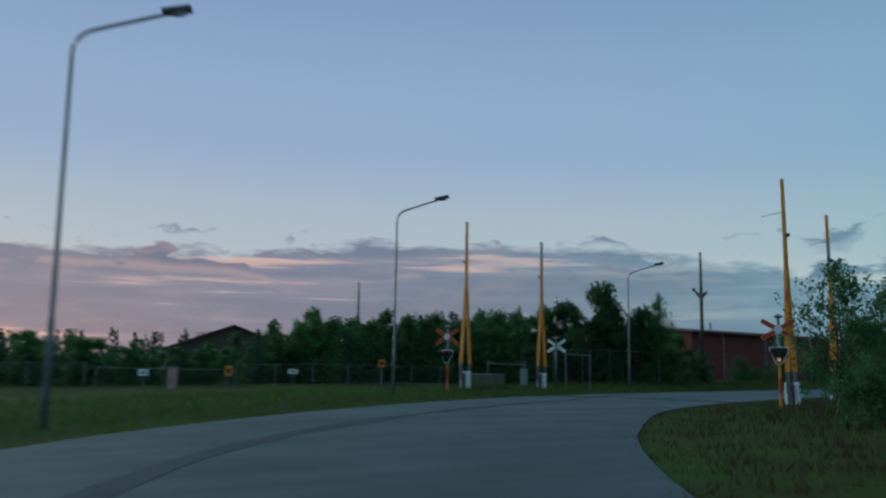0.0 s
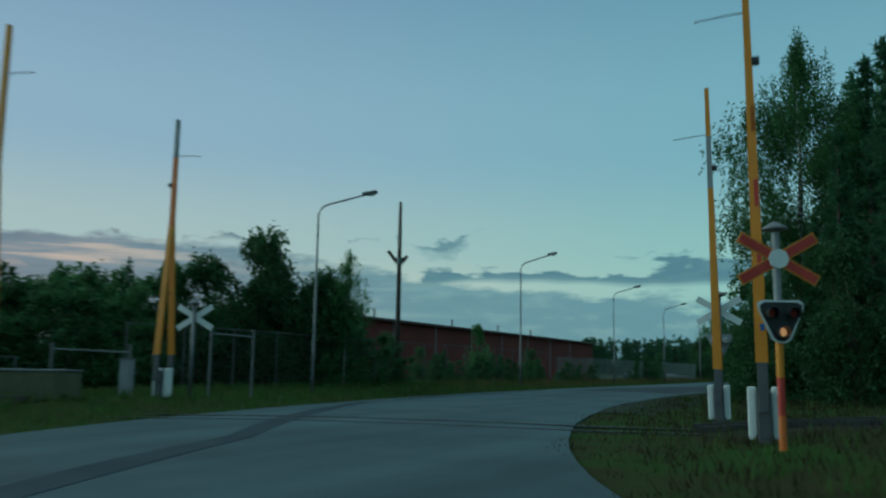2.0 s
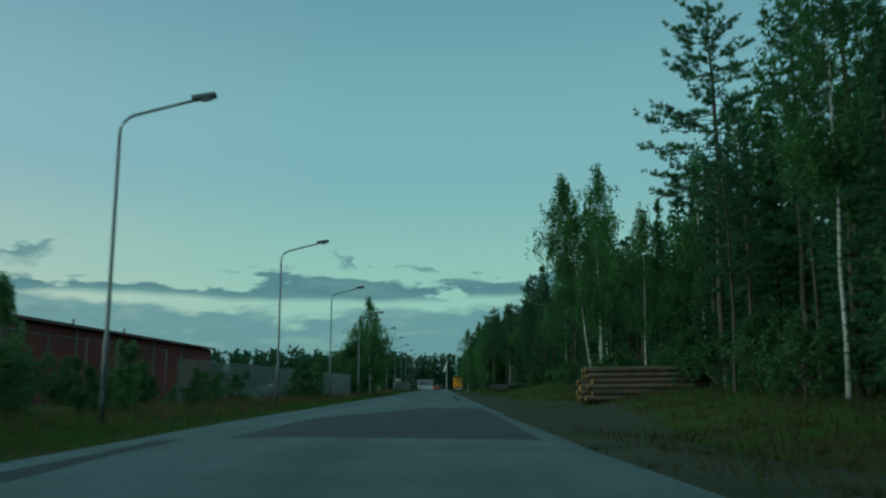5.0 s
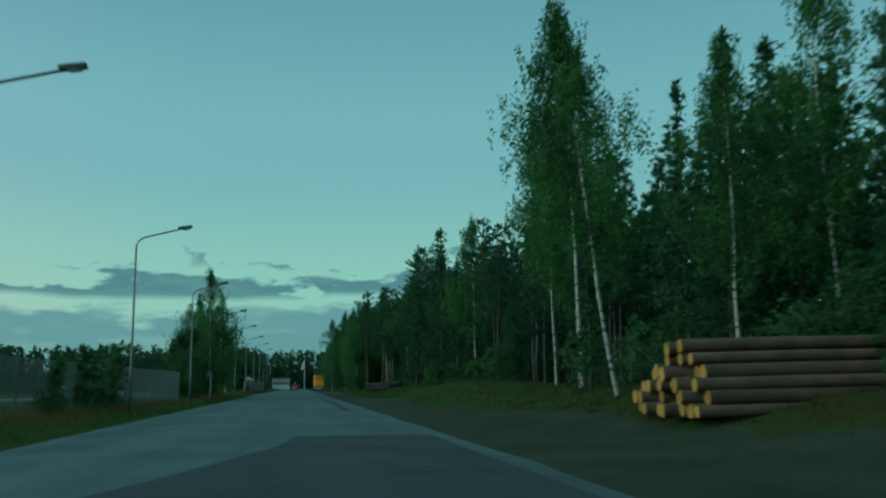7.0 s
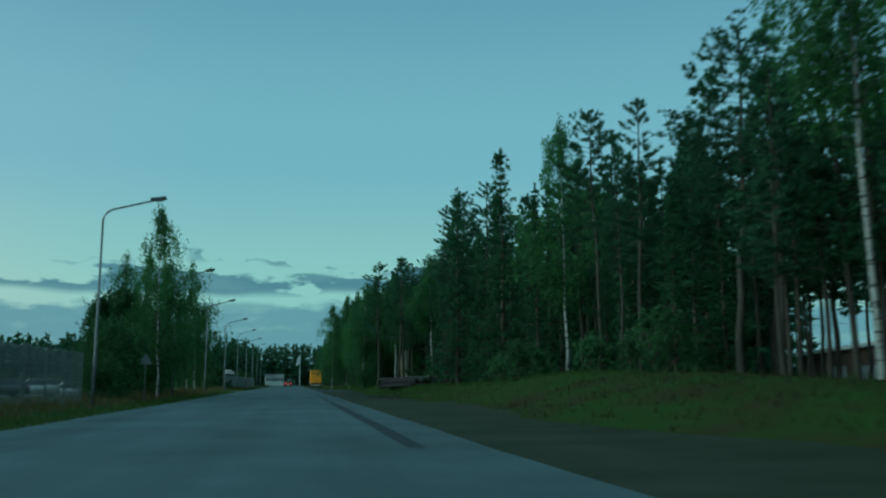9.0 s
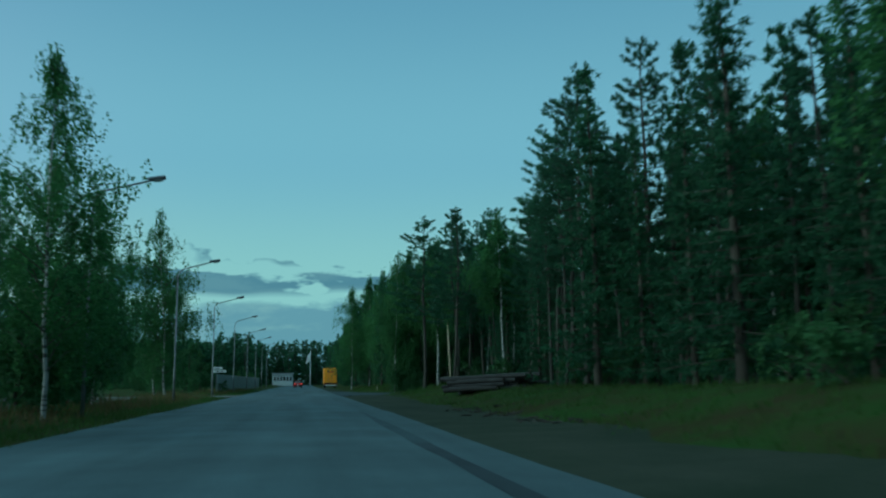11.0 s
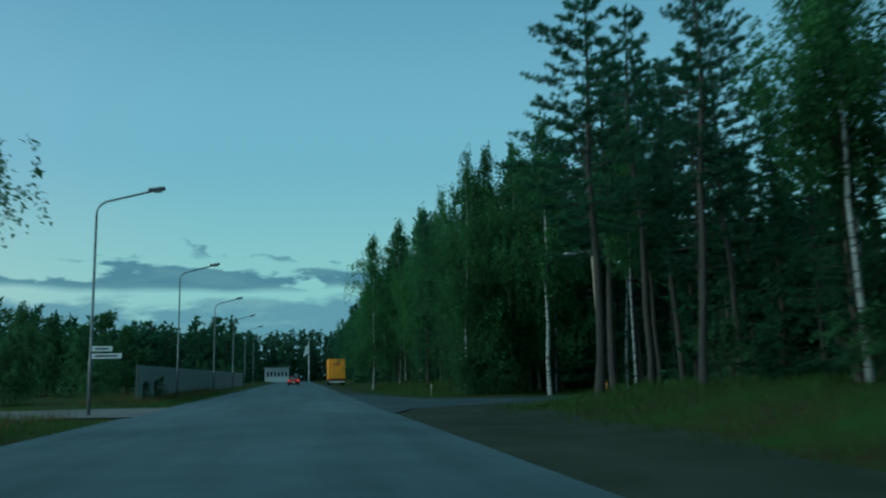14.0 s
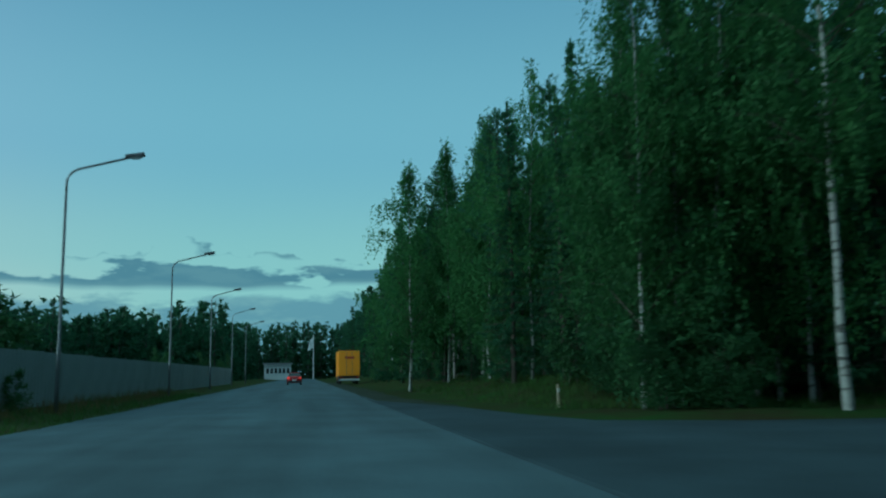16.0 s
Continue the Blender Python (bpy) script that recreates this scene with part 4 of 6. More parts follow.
# the forest behind them
for y in np.arange(56, 300, 2.8):
    for row, x in enumerate((-12.2, -8.6, -5.0, -1.0)):
        px, py = x + random.uniform(-1.5, 1.5), y + random.uniform(-1.4, 1.4)
        if 213.5 < py < 225 or (py > 200 and py < 230 and row == 0) or (209 < py < 225 and row == 1):
            continue
        if 183 < py < 214 and row < 2:
            continue
        if row == 0 and random.random() < 0.5 - 0.3 * (160 < py < 200):
            continue
        if py > 118 and py < 205:
            px += 1.3
        if py > 232:
            px -= 1.5 + min(2.0, (py - 232) * 0.04)
        near = row < 2 and py < 262
        front = "far_" if not near else "mid_" if row else ""
        pick = random.random()
        leafy = 0.02 if 158 < py < 183 else 0.10 + 0.55 * smoothstep(222, 226, py) - 0.35 * smoothstep(229, 236, py) + 0.35 * (1 - smoothstep(58, 74, py))
        spr = 0.48 if py < 120 else 0.34 if py < 170 else 0.16 + 0.25 * smoothstep(228, 236, py)
        key = (("low_birch" if py > 222 else "birch") if near and py < 262 else "far_birch") if pick < leafy and row < 3 else (front + "spruce") if pick < leafy + spr else (front + "pine")
        if 183 < py < 214:
            plant("far_spruce", px, py, random.uniform(8.5, 11.5), fat=1.4)
            continue
        if 104 < py < 152 and row > 1 or 107 < py < 126:
            key = "far_pine" if row > 1 else "mid_pine"
        plant(key, px, py, random.uniform(11.0, 14.0) + (0.6 if row else -0.8) + 1.8 * smoothstep(128, 150, py) + 2.7 * smoothstep(205, 225, py))
for y in [*np.arange(50, 150, 2.6), *np.arange(152, 300, 6.0)]:
    if 203 < y < 229 or 106 < y < 127:
        continue
    x = -13.6 + random.uniform(-1.2, 2.6) + (3.0 if y > 150 else 0)
    plant("shrub", x, y + random.uniform(-1, 1), None)
for y in np.arange(227, 300, 4.2):
    plant(random.choice(("far_bush", "far_spruce", "spruce")) if y > 233 else "dense_bush", -13.8 - min(2.4, (y - 227) * 0.05) + random.uniform(-0.7, 1.6), y + random.uniform(-1, 1), random.uniform(3.6, 7.0))
for y in np.arange(300, 450, 6.5):
    for x in (-14.5, -10.0):
        plant(random.choice(("far_pine", "far_spruce", "far_pine")), x + random.uniform(-1.5, 1.5), y, random.uniform(13, 16.5))
for x in np.arange(3.5, 30, 2.5):
    plant(random.choice(("mid_spruce", "mid_pine")), x, 210.8 + random.uniform(-0.9, 0.9), random.uniform(9, 11.5), fat=1.25)
    plant(random.choice(("mid_spruce", "mid_pine")), x, 228.6 + random.uniform(-0.9, 0.9), random.uniform(12, 14.5), fat=1.25)
# bare-stemmed pines on the way to a clearing
for _ in range(30):
    y = random.uniform(126, 180)
    plant("far_pine", random.uniform(2, 24), y, random.uniform(12.5, 15.5), fat=1.25)
for x, y in ((-8.6, 121.6), (-6.4, 124.4), (-9.2, 125.2), (-4.2, 127.0), (-7.4, 127.4), (-2.6, 124.2)):
    plant("mid_pine", x, y, random.uniform(12.0, 14.0))
# named trees across the road
for key, x, y, top, fat in (
    ("loose_bush", -8.2, 22.6, 5.0, 1.0), ("loose_bush", -6.2, 21.0, 4.3, 1.1), ("bush", -9.2, 25.0, 2.9, 1.0), ("bush", -7.0, 23.0, 3.2, 1.1), ("bush", -5.6, 18.6, 3.0, 1.0),
    ("far_bush", -42.0, 56.0, 5.0, 1.4), ("far_bush", -44.5, 60.0, 5.4, 1.4), ("far_bush", -40.5, 55.0, 4.2, 1.3), ("far_bush", -46.0, 64.0, 5.4, 1.4), ("far_bush", -42.6, 38.2, 4.8, 1.5), ("far_bush", -43.8, 36.0, 4.6, 1.5), ("far_bush", -41.2, 40.5, 4.8, 1.4), ("dense_bush", -40.4, 46.4, 6.8, 1.2), ("dense_bush", -38.7, 51.6, 6.4, 1.1), ("dense_bush", -39.7, 48.7, 8.4, 0.85), ("spruce", -39.9, 49.0, 8.2, 1.3), ("birch", -36.6, 51.0, 7.4, 1.3), ("dense_bush", -37.6, 50.0, 6.6, 0.8), ("bush", -41.5, 45.0, 6.4, 1.0), ("dense_bush", -38.2, 47.0, 5.6, 1.0), ("spruce", -43.0, 42.5, 6.2, 1.3), ("bush", -43.5, 50.0, 6.0, 1.0),
    ("bush", -37.6, 64.0, 2.6, 1.0), ("bush", -38.4, 72.0, 4.7, 0.8), ("bush", -38.0, 81.0, 3.1, 1.0), ("bush", -40.5, 61.0, 3.2, 1.0), ("far_bush", -37.3, 54.6, 3.3, 1.4), ("far_bush", -37.6, 57.2, 2.8, 1.4), ("far_bush", -38.6, 58.8, 3.3, 1.3), ("far_bush", -37.9, 53.4, 3.9, 1.3),
    ("low_birch", -34.3, 158.5, 13.3, 1.2), ("low_birch", -36.2, 154.0, 9.4, 1.2), ("low_birch", -36.2, 165.5, 11.2, 1.2), ("low_birch", -35.7, 171.5, 11.0, 1.2), ("low_birch", -37.4, 180.5, 10.3, 1.2), ("dense_bush", -35.4, 146.5, 4.8, 0.9), ("dense_bush", -36.0, 150.5, 7.0, 0.9), ("dense_bush", -36.8, 168.5, 7.0, 1.0), ("dense_bush", -38.5, 176.0, 7.4, 1.0), ("dense_bush", -36.0, 161.5, 7.0, 1.0),
    ("bush", -44.0, 73.0, 3.0, 1.0), ("bush", -43.5, 88.0, 3.0, 1.0), ("bush", -39.4, 67.5, 2.2, 1.0), ("bush", -39.8, 76.0, 2.3, 1.0),
    ("low_birch", -35.6, 192.0, 14.2, 1.25), ("low_birch", -36.5, 193.6, 11.6, 1.2), ("bush", -40.0, 218.0, 4.5, 1.0), ("bush", -43.0, 236.0, 7.0, 1.0), ("bush", -46.0, 243.0, 7.4, 1.1), ("bush", -36.0, 268.0, 3.6, 0.7), ("bush", -36.3, 300.0, 4.2, 0.8), ("bush", -36.0, 322.0, 4.4, 0.9),
):
    plant(key, x, y, top, fat=fat)
def hedge_top(t):
    """Height of the meadow's bushes: low by the house, taller towards the track."""
    return random.uniform(0.84, 1.06) * float(np.interp(t, [0, 0.40, 0.45, 0.56, 0.60, 0.66, 0.80, 0.90, 1.0], [2.9, 3.1, 2.3, 2.4, 3.9, 4.9, 5.2, 5.6, 6.0]))


for i in range(150):
    t = (i + random.random()) / 150
    deep = random.random() ** 1.5
    plant("far_bush" if random.random() < 0.82 else "far_spruce", -38.6 - 5 * t - 9 * deep, -14 + 60 * t + random.uniform(-2, 2), hedge_top(t), fat=1.75 - 0.4 * smoothstep(0.55, 0.7, t))
for i in range(32):
    y = 47 + 46 * (i + random.random()) / 32
    plant("far_bush", -36.0 - random.uniform(0.0, 0.9) - 3.4 * (random.random() < 0.45), y, random.uniform(1.3, 2.4), fat=random.uniform(1.3, 1.8))
for _ in range(26):
    plant("far_bush", random.uniform(-78, -48), random.uniform(215, 330), random.uniform(2.4, 4.2), fat=1.9)
# bushes along the sheet fences
for x, y, top in ((-36.0, 92.6, 2.0), (-35.5, 107.0, 2.6), (-35.6, 113.5, 3.4), (-35.4, 117.0, 3.7), (-34.9, 226.4, 1.3), (-34.8, 230.5, 1.6), (-37.6, 225.0, 2.6), (-39.5, 232.5, 6.2), (-38.3, 239.0, 5.6)):
    plant("far_bush", x, y, top, fat=1.4)
for ob in [o for obs in MODELS.values() for o in obs if o not in USED]:
    for o in (*ob.children_recursive, ob):
        bpy.data.objects.remove(o)

# ---- far woods ----
def far_woods(name, spots, seed, label, low=24, per=6, length=0.70, wide=0.17):
    g = np.random.default_rng(seed)
    cen, outw, store, faces = [], [], [], []
    for x, y, h in spots:
        z0 = 0.0
        add_tube(store, faces, [(x, y, z0 - 0.3), (x, y, z0 + h)], [0.18, 0.03], 4)
        conic = g.random() < 0.55
        n = 46 + low
        u = np.r_[g.uniform(0.12 if conic else 0.42, 1.0, 46), g.uniform(0.0, 0.5, low)]
        r = (2.1 * (1 - u) + 0.15) if conic else 1.9 * np.sin(np.pi * np.clip(1.25 - u, 0, 1)) + 0.2
        r[46:] = 2.3
        a = g.uniform(0, 2 * np.pi, n)
        q = np.sqrt(g.uniform(0.2, 1, n))
        cen.append(np.c_[x + r * q * np.cos(a), y + r * q * np.sin(a), z0 + u * h])
        outw.append(np.c_[np.cos(a), np.sin(a), 0 * a] * 0.5)
    v, f = blades(g, np.concatenate(cen), per, length, wide, 0.2, np.concatenate(outw))
    ob = new(name)
    tagged(ob, label, "woods", kind="stuff")
    t = new("trunks", mesh_np("trunks", np.concatenate(store), faces, M_BARK_PINE))
    c = new("foliage", mesh_np("foliage", v, f, M_NEEDLE_SPRUCE))
    t.parent = c.parent = ob
    for o in (t, c):
        o["kind"] = "stuff"


random.seed(21)
spots = [(random.uniform(-70, 30), 462 + random.uniform(0, 50), random.uniform(13, 18)) for _ in range(230)]
spots += [(-60 - 1.5 * i + random.uniform(-4, 4), 395 - 0.6 * i + random.uniform(0, 26), random.uniform(10, 16)) for i in range(170)]
spots += [(random.uniform(-75, -39), random.uniform(330, 440), random.uniform(9, 13.5)) for _ in range(150)]
spots += [(random.uniform(-150, -62), random.uniform(300, 350), random.uniform(9, 13.5)) for _ in range(110)]
spots += [(-330 + random.uniform(-25, 25), 300 - 3.4 * i, random.uniform(9, 14)) for i in range(70)]
far_woods("far_woods", spots, 5, "distant dark pine and spruce woods on the horizon", 40, 5, 0.9, 0.30)
spots = [(random.uniform(3, 22), y + random.uniform(-1.5, 1.5), random.uniform(10, 14)) for y in np.arange(48, 450, 2.6) if not 209 < y < 226 and not 124 < y < 178 for _ in range(2)]
spots += [(random.uniform(22, 42), random.uniform(222, 330), random.uniform(10, 14)) for _ in range(80)]
spots += [(random.uniform(30, 44), random.uniform(206, 234), random.uniform(10, 15)) for _ in range(56)]
far_woods("forest_interior", spots, 6, "dense dark forest behind the roadside trees", 40, 5, 1.3, 0.34)


# ---- street lamps ----
def street_lamp(m):
    top = thing("street_lamp", m, "tall galvanised street lamp with a curved arm over the road", "street lamp", "street lamps")
    bm = bmesh.new()
    tube(bm, [(0, 0, -0.3), (0, 0, 2.2), (0, 0, 2.25), (0, 0, 7.6)], [0.074, 0.074, 0.058, 0.046], 12)
    part("pole", bm, M_GALV, top, smooth=True)
    bm = bmesh.new()
    box(bm, -0.045, 0.045, -0.10, -0.084, 0.6, 0.95, 0.004)
    part("service_hatch", bm, M_GALV, top)
    bm = bmesh.new()
    arc = [(0, 0, 7.58)] + [(0.62 - 0.62 * math.cos(a), 0, 7.95 + 0.55 * math.sin(a)) for a in np.linspace(0, 1.31, 9)] + [(2.05, 0, 8.9)]
    tube(bm, arc, [0.04] * len(arc), 10)
    part("arm", bm, M_GALV, top, smooth=True)
    bm = bmesh.new()
    box(bm, 1.95, 2.62, -0.13, 0.13, 8.88, 9.02, 0.045, m=pose(0, 0, 0) @ Matrix.Translation((2, 0, 8.9)) @ Matrix.Rotation(-0.16, 4, "Y") @ Matrix.Translation((-2, 0, -8.9)))
    head = part("lamp_head", bm, M_LAMP, top, "dark unlit lamp head")
    bm = bmesh.new()
    bmesh.ops.create_uvsphere(bm, u_segments=14, v_segments=8, radius=1.0)
    bmesh.ops.transform(bm, matrix=Matrix.Translation((2.34, 0, 8.92)) @ Matrix.Rotation(-0.16, 4, "Y") @ Matrix.Diagonal((0.22, 0.10, 0.06, 1)), verts=bm.verts)
    part("lens", bm, M_GLASS_LAMP, head, smooth=True)
    return top


lamp = street_lamp(pose(-33.8, 68.4, height(-33.8, 68.4)))
for x, y, turn in ((-33.8, 92.2, 0), (-33.8, 113.9, 1), (-33.8, 137.2, -1), (-33.8, 161.3, 0), (-33.8, 184.0, 0), (-33.8, 207.5, 1), (-33.8, 231.9, 0), (-33.8, 256.7, 0), (-33.8, 280.5, 0), (-33.8, 304.0, 1), (-33.8, 328.0, 0)):
    copy_thing(lamp, pose(x, y, height(x, y), 0, 0, turn))
copy_thing(lamp, pose(-33.0, 43.1, height(-33.0, 43.1), 0, 0, 20)).scale = (0.95, 1, 0.925)
copy_thing(lamp, pose(-27.0, 19.5, height(-27.0, 19.5), 0, 0, 36)).scale = (0.93, 1, 0.985)
copy_thing(lamp, pose(-15.5, 2.25, height(-15.5, 2.25), 0, 0, 55)).scale = (1, 1, 1.05)


def low_lamp(m):
    top = thing("street_lamp", m, "pale wooden pole with a small street lamp", "street lamp")
    bm = bmesh.new()
    tube(bm, [(0, 0, -0.3), (0, 0, 4), (0, 0, 8.2)], [0.10, 0.088, 0.07], 12)
    part("pole", bm, M_PALEPOLE, top, smooth=True)
    bm = bmesh.new()
    arc = [(0, 0, 7.9)] + [(-0.5 + 0.5 * math.cos(a), 0, 8.1 + 0.4 * math.sin(a)) for a in np.linspace(0.2, 1.5, 6)] + [(-1.0, 0, 8.42)]
    tube(bm, arc, [0.03] * len(arc), 8)
    part("arm", bm, M_GALV, top, smooth=True)
    bm = bmesh.new()
    box(bm, -1.5, -0.95, -0.11, 0.11, 8.33, 8.45, 0.04)
    part("lamp_head", bm, M_GLASS_LAMP, top)
    return top


low_lamp(pose(-11.25, 212.1, height(-11.25, 212.1), 0, -2.8, 10)).scale = (1, 1, 0.84)


# ---- level crossing ----
def taper(bm, low, high, thick=0.042):
    """A flat beam that narrows upwards, from (y, z) to (y, z)."""
    rings = []
    for y, z in (low, high):
        w = 0.112 - 0.0062 * z
        rings.append([bm.verts.new((dx * w, y + dy * thick, z)) for dx, dy in ((-1, -1), (1, -1), (1, 1), (-1, 1))])
    for k in range(4):
        bm.faces.new((rings[0][k], rings[0][(k + 1) % 4], rings[1][(k + 1) % 4], rings[1][k]))
    bm.faces.new(rings[0][::-1])
    bm.faces.new(rings[1])


def barrier(m, label, spans, masts, panels=()):
    """Raised boom on its drive: two beams that close to one mast."""
    top = thing("level_crossing_barrier", m, label, "crossing barrier", "crossing barriers")
    bm = bmesh.new()
    box(bm, -0.115, 0.115, -0.24, 0.24, -0.2, 0.9, 0.03)
    part("pedestal", bm, M_LAMP, top, "dark steel pedestal")
    bm = bmesh.new()
    box(bm, -0.28, -0.125, -0.13, 0.13, 0.06, 0.98, 0.04)
    part("counterweight", bm, M_WHITE, top, "white counterweight cabinet")
    bm = bmesh.new()
    box(bm, 0.125, 0.28, -0.13, 0.13, 0.06, 0.98, 0.04)
    part("counterweight", bm, M_WHITE, top, "white counterweight cabinet")
    meet = 5.6
    for s in (-1, 1):
        bm = bmesh.new()
        box(bm, -0.085, 0.085, -0.045, 0.045, 0.55, 1.4, 0.01)
        for v in bm.verts:
            v.co.y += s * 0.33
        part("boom_bracket", bm, M_LAMP, top)
        for a, b, mat, name in spans:
            pa, pb = s * 0.33 * (1 - (a - 1) / (meet - 1)) + s * 0.03, s * 0.33 * (1 - (b - 1) / (meet - 1)) + s * 0.03
            bm = bmesh.new()
            taper(bm, (pa, a), (pb, b))
            part(name, bm, mat, top)
    for a, b, mat, name in masts:
        bm = bmesh.new()
        taper(bm, (0, a), (0, b), 0.055)
        part(name, bm, mat, top)
    bm = bmesh.new()
    tube(bm, [(-0.012, 0, 7.95), (-0.45, 0, 7.93), (-0.95, 0, 7.88)], [0.014, 0.012, 0.012], 6)
    part("support_strut", bm, M_GALV, top)
    bm = bmesh.new()
    box(bm, 0.05, 0.2, -0.07, 0.07, 6.9, 7.05, 0.03)
    part("boom_lamp", bm, M_BLACK, top)
    for a, b in panels:
        bm = bmesh.new()
        q = 0.33 * max(0.0, 1 - ((a + b) / 2 - 1) / (meet - 1)) + 0.03 * (b < meet)
        tilt = 0.5 * 0.33 * (b - a) / (meet - 1) * (b < meet)
        box(bm, 0.0, 0.07, -0.003, 0.003, a, b)
        for v in bm.verts:
            v.co.y += -q - 0.052 + (tilt if v.co.z > (a + b) / 2 else -tilt)
        part("red_panel", bm, M_RED, top, "faded red reflective panel")
    if panels:
        bm = bmesh.new()
        box(bm, 0.0, 0.08, -0.405, -0.401, 1.95, 2.07)
        part("sticker", bm, M_BLUE, top, "small blue sticker")
    for z in (3.4, 4.6):
        bm = bmesh.new()
        w = 0.33 * (1 - (z - 1) / (meet - 1)) + 0.03
        tube(bm, [(0, -w, z), (0, w, z)], 0.016, 6)
        part("spacer", bm, M_GALV, top)
    return top


ROAD_TURN = 17
TRACK_TURN = radians(15.6)


def on_track(s, o):
    """s metres along the track, o across it."""
    c, q = math.cos(TRACK_TURN), math.sin(TRACK_TURN)
    return -21.45 + s * c - o * q, 31.7 + s * q + o * c


def track():
    top = thing("railway_track", pose(0, 0, 0), "single railway track crossing the asphalt road", "railway track", kind="structure")
    for s0, s1 in ((-60, -10.0), (5.6, 90)):
        n = int((s1 - s0) / 1.2)
        verts, faces = [], []
        for i in range(n + 1):
            s = s0 + (s1 - s0) * i / n
            for o in (-2.3, -1.5, -0.5, 0.5, 1.5, 2.3):
                x, y = on_track(s, o + 0.25 * noise.noise(Vector((s * 0.5, o, 4))))
                verts.append((x, y, height(x, y) + (0.05 if abs(o) < 2 else -0.06) + 0.03 * noise.noise(Vector((s * 2, o * 2, 9)))))
        for i in range(n):
            for k in range(5):
                faces.append((i * 6 + k, i * 6 + k + 1, i * 6 + k + 7, i * 6 + k + 6))
        raw("gravel_bed", verts, faces, M_BALLAST, top, smooth=True)
    for side in (-1, 1):
        for s0, s1, z in ((-60, -10.0, None), (-10.0, 5.6, 0.0), (5.6, 90, None)):
            n = max(8, int((s1 - s0) / 2))
            for o, w, mat, name, lift in ((side * 0.7535, 0.036, M_RAIL, "rail", 0.016), (side * 0.67, 0.045, M_RUBBER, "flangeway", 0.009)):
                if z is None and name == "flangeway":
                    continue
                verts, faces = [], []
                for i in range(n + 1):
                    s = s0 + (s1 - s0) * i / n
                    for d, dz in ((-w, -0.12), (-w, 0), (w, 0), (w, -0.12)):
                        x, y = on_track(s, o + d)
                        verts.append((x, y, (max(on_road(y, x), 0.0) + lift if z is not None else height(x, y) + 0.17) + dz))
                for i in range(n):
                    for k in range(3):
                        faces.append((4 * i + k, 4 * i + k + 1, 4 * i + k + 5, 4 * i + k + 4))
                raw(name, verts, faces, mat, top)
    return top


track()
Y, G, BEAM, TUBE = M_YELLOW, M_GREYPAINT, "boom_beam", "bare_section"
BOOM_TURN = 5
barrier(pose(-30.8, 26.87, height(-30.8, 26.87), 0, 0, 180 + BOOM_TURN), "raised yellow level crossing boom beside a signal", [(1.4, 5.6, Y, BEAM)], [(5.6, 9.2, Y, BEAM)]).scale = (1, 1, 0.98)
# the grey tip is yellow paint coloured as it looks against the sky
barrier(pose(-32.2, 34.0, height(-32.2, 34.0), 0, 0, 180 + BOOM_TURN), "raised yellow level crossing boom with a grey tip", [(1.4, 5.6, Y, BEAM)], [(5.6, 7.9, M_ORANGE, BEAM), (7.9, 9.2, G, TUBE)]).scale = (1, 1, 0.96)
barrier(pose(-14.38, 30.5, height(-14.38, 30.5), 0, -0.6, BOOM_TURN), "raised yellow level crossing boom with faded red panels", [(1.4, 5.6, Y, BEAM)], [(5.6, 9.35, Y, BEAM)], ((3.05, 3.5), (4.2, 4.7), (5.62, 6.1))).scale = (1, 1, 1.015)
barrier(pose(-16.28, 37.9, height(-16.28, 37.9), 0, -0.7, BOOM_TURN), "raised yellow level crossing boom with a grey upper section", [(1.4, 5.6, Y, BEAM)], [(5.6, 6.4, Y, BEAM), (6.4, 7.9, G, TUBE), (7.9, 9.3, Y, BEAM)]).scale = (1, 1, 0.985)


def tri_board(bm, w, h, y0, y1, grow=0.0):
    """A shield: flat top, sides that run to a rounded point below."""
    pts = [(-w / 2 - grow, 0.28 * h + grow), (-w / 2 - grow, 0.42 * h + grow), (-0.40 * w - grow, 0.5 * h + grow), (0.40 * w + grow, 0.5 * h + grow), (w / 2 + grow, 0.42 * h + grow), (w / 2 + grow, 0.28 * h + grow), (0.17 * w + grow, -0.42 * h - grow), (0.08 * w, -0.5 * h - grow), (-0.08 * w, -0.5 * h - grow), (-0.17 * w - grow, -0.42 * h - grow)]
    a = [bm.verts.new((x, y0, z)) for x, z in pts]
    b = [bm.verts.new((x, y1, z)) for x, z in pts]
    bm.faces.new(a)
    bm.faces.new(b[::-1])
    n = len(pts)
    for i in range(n):
        bm.faces.new((a[i], a[(i + 1) % n], b[(i + 1) % n], b[i]))
    bmesh.ops.recalc_face_normals(bm, faces=bm.faces[:])
    return bm


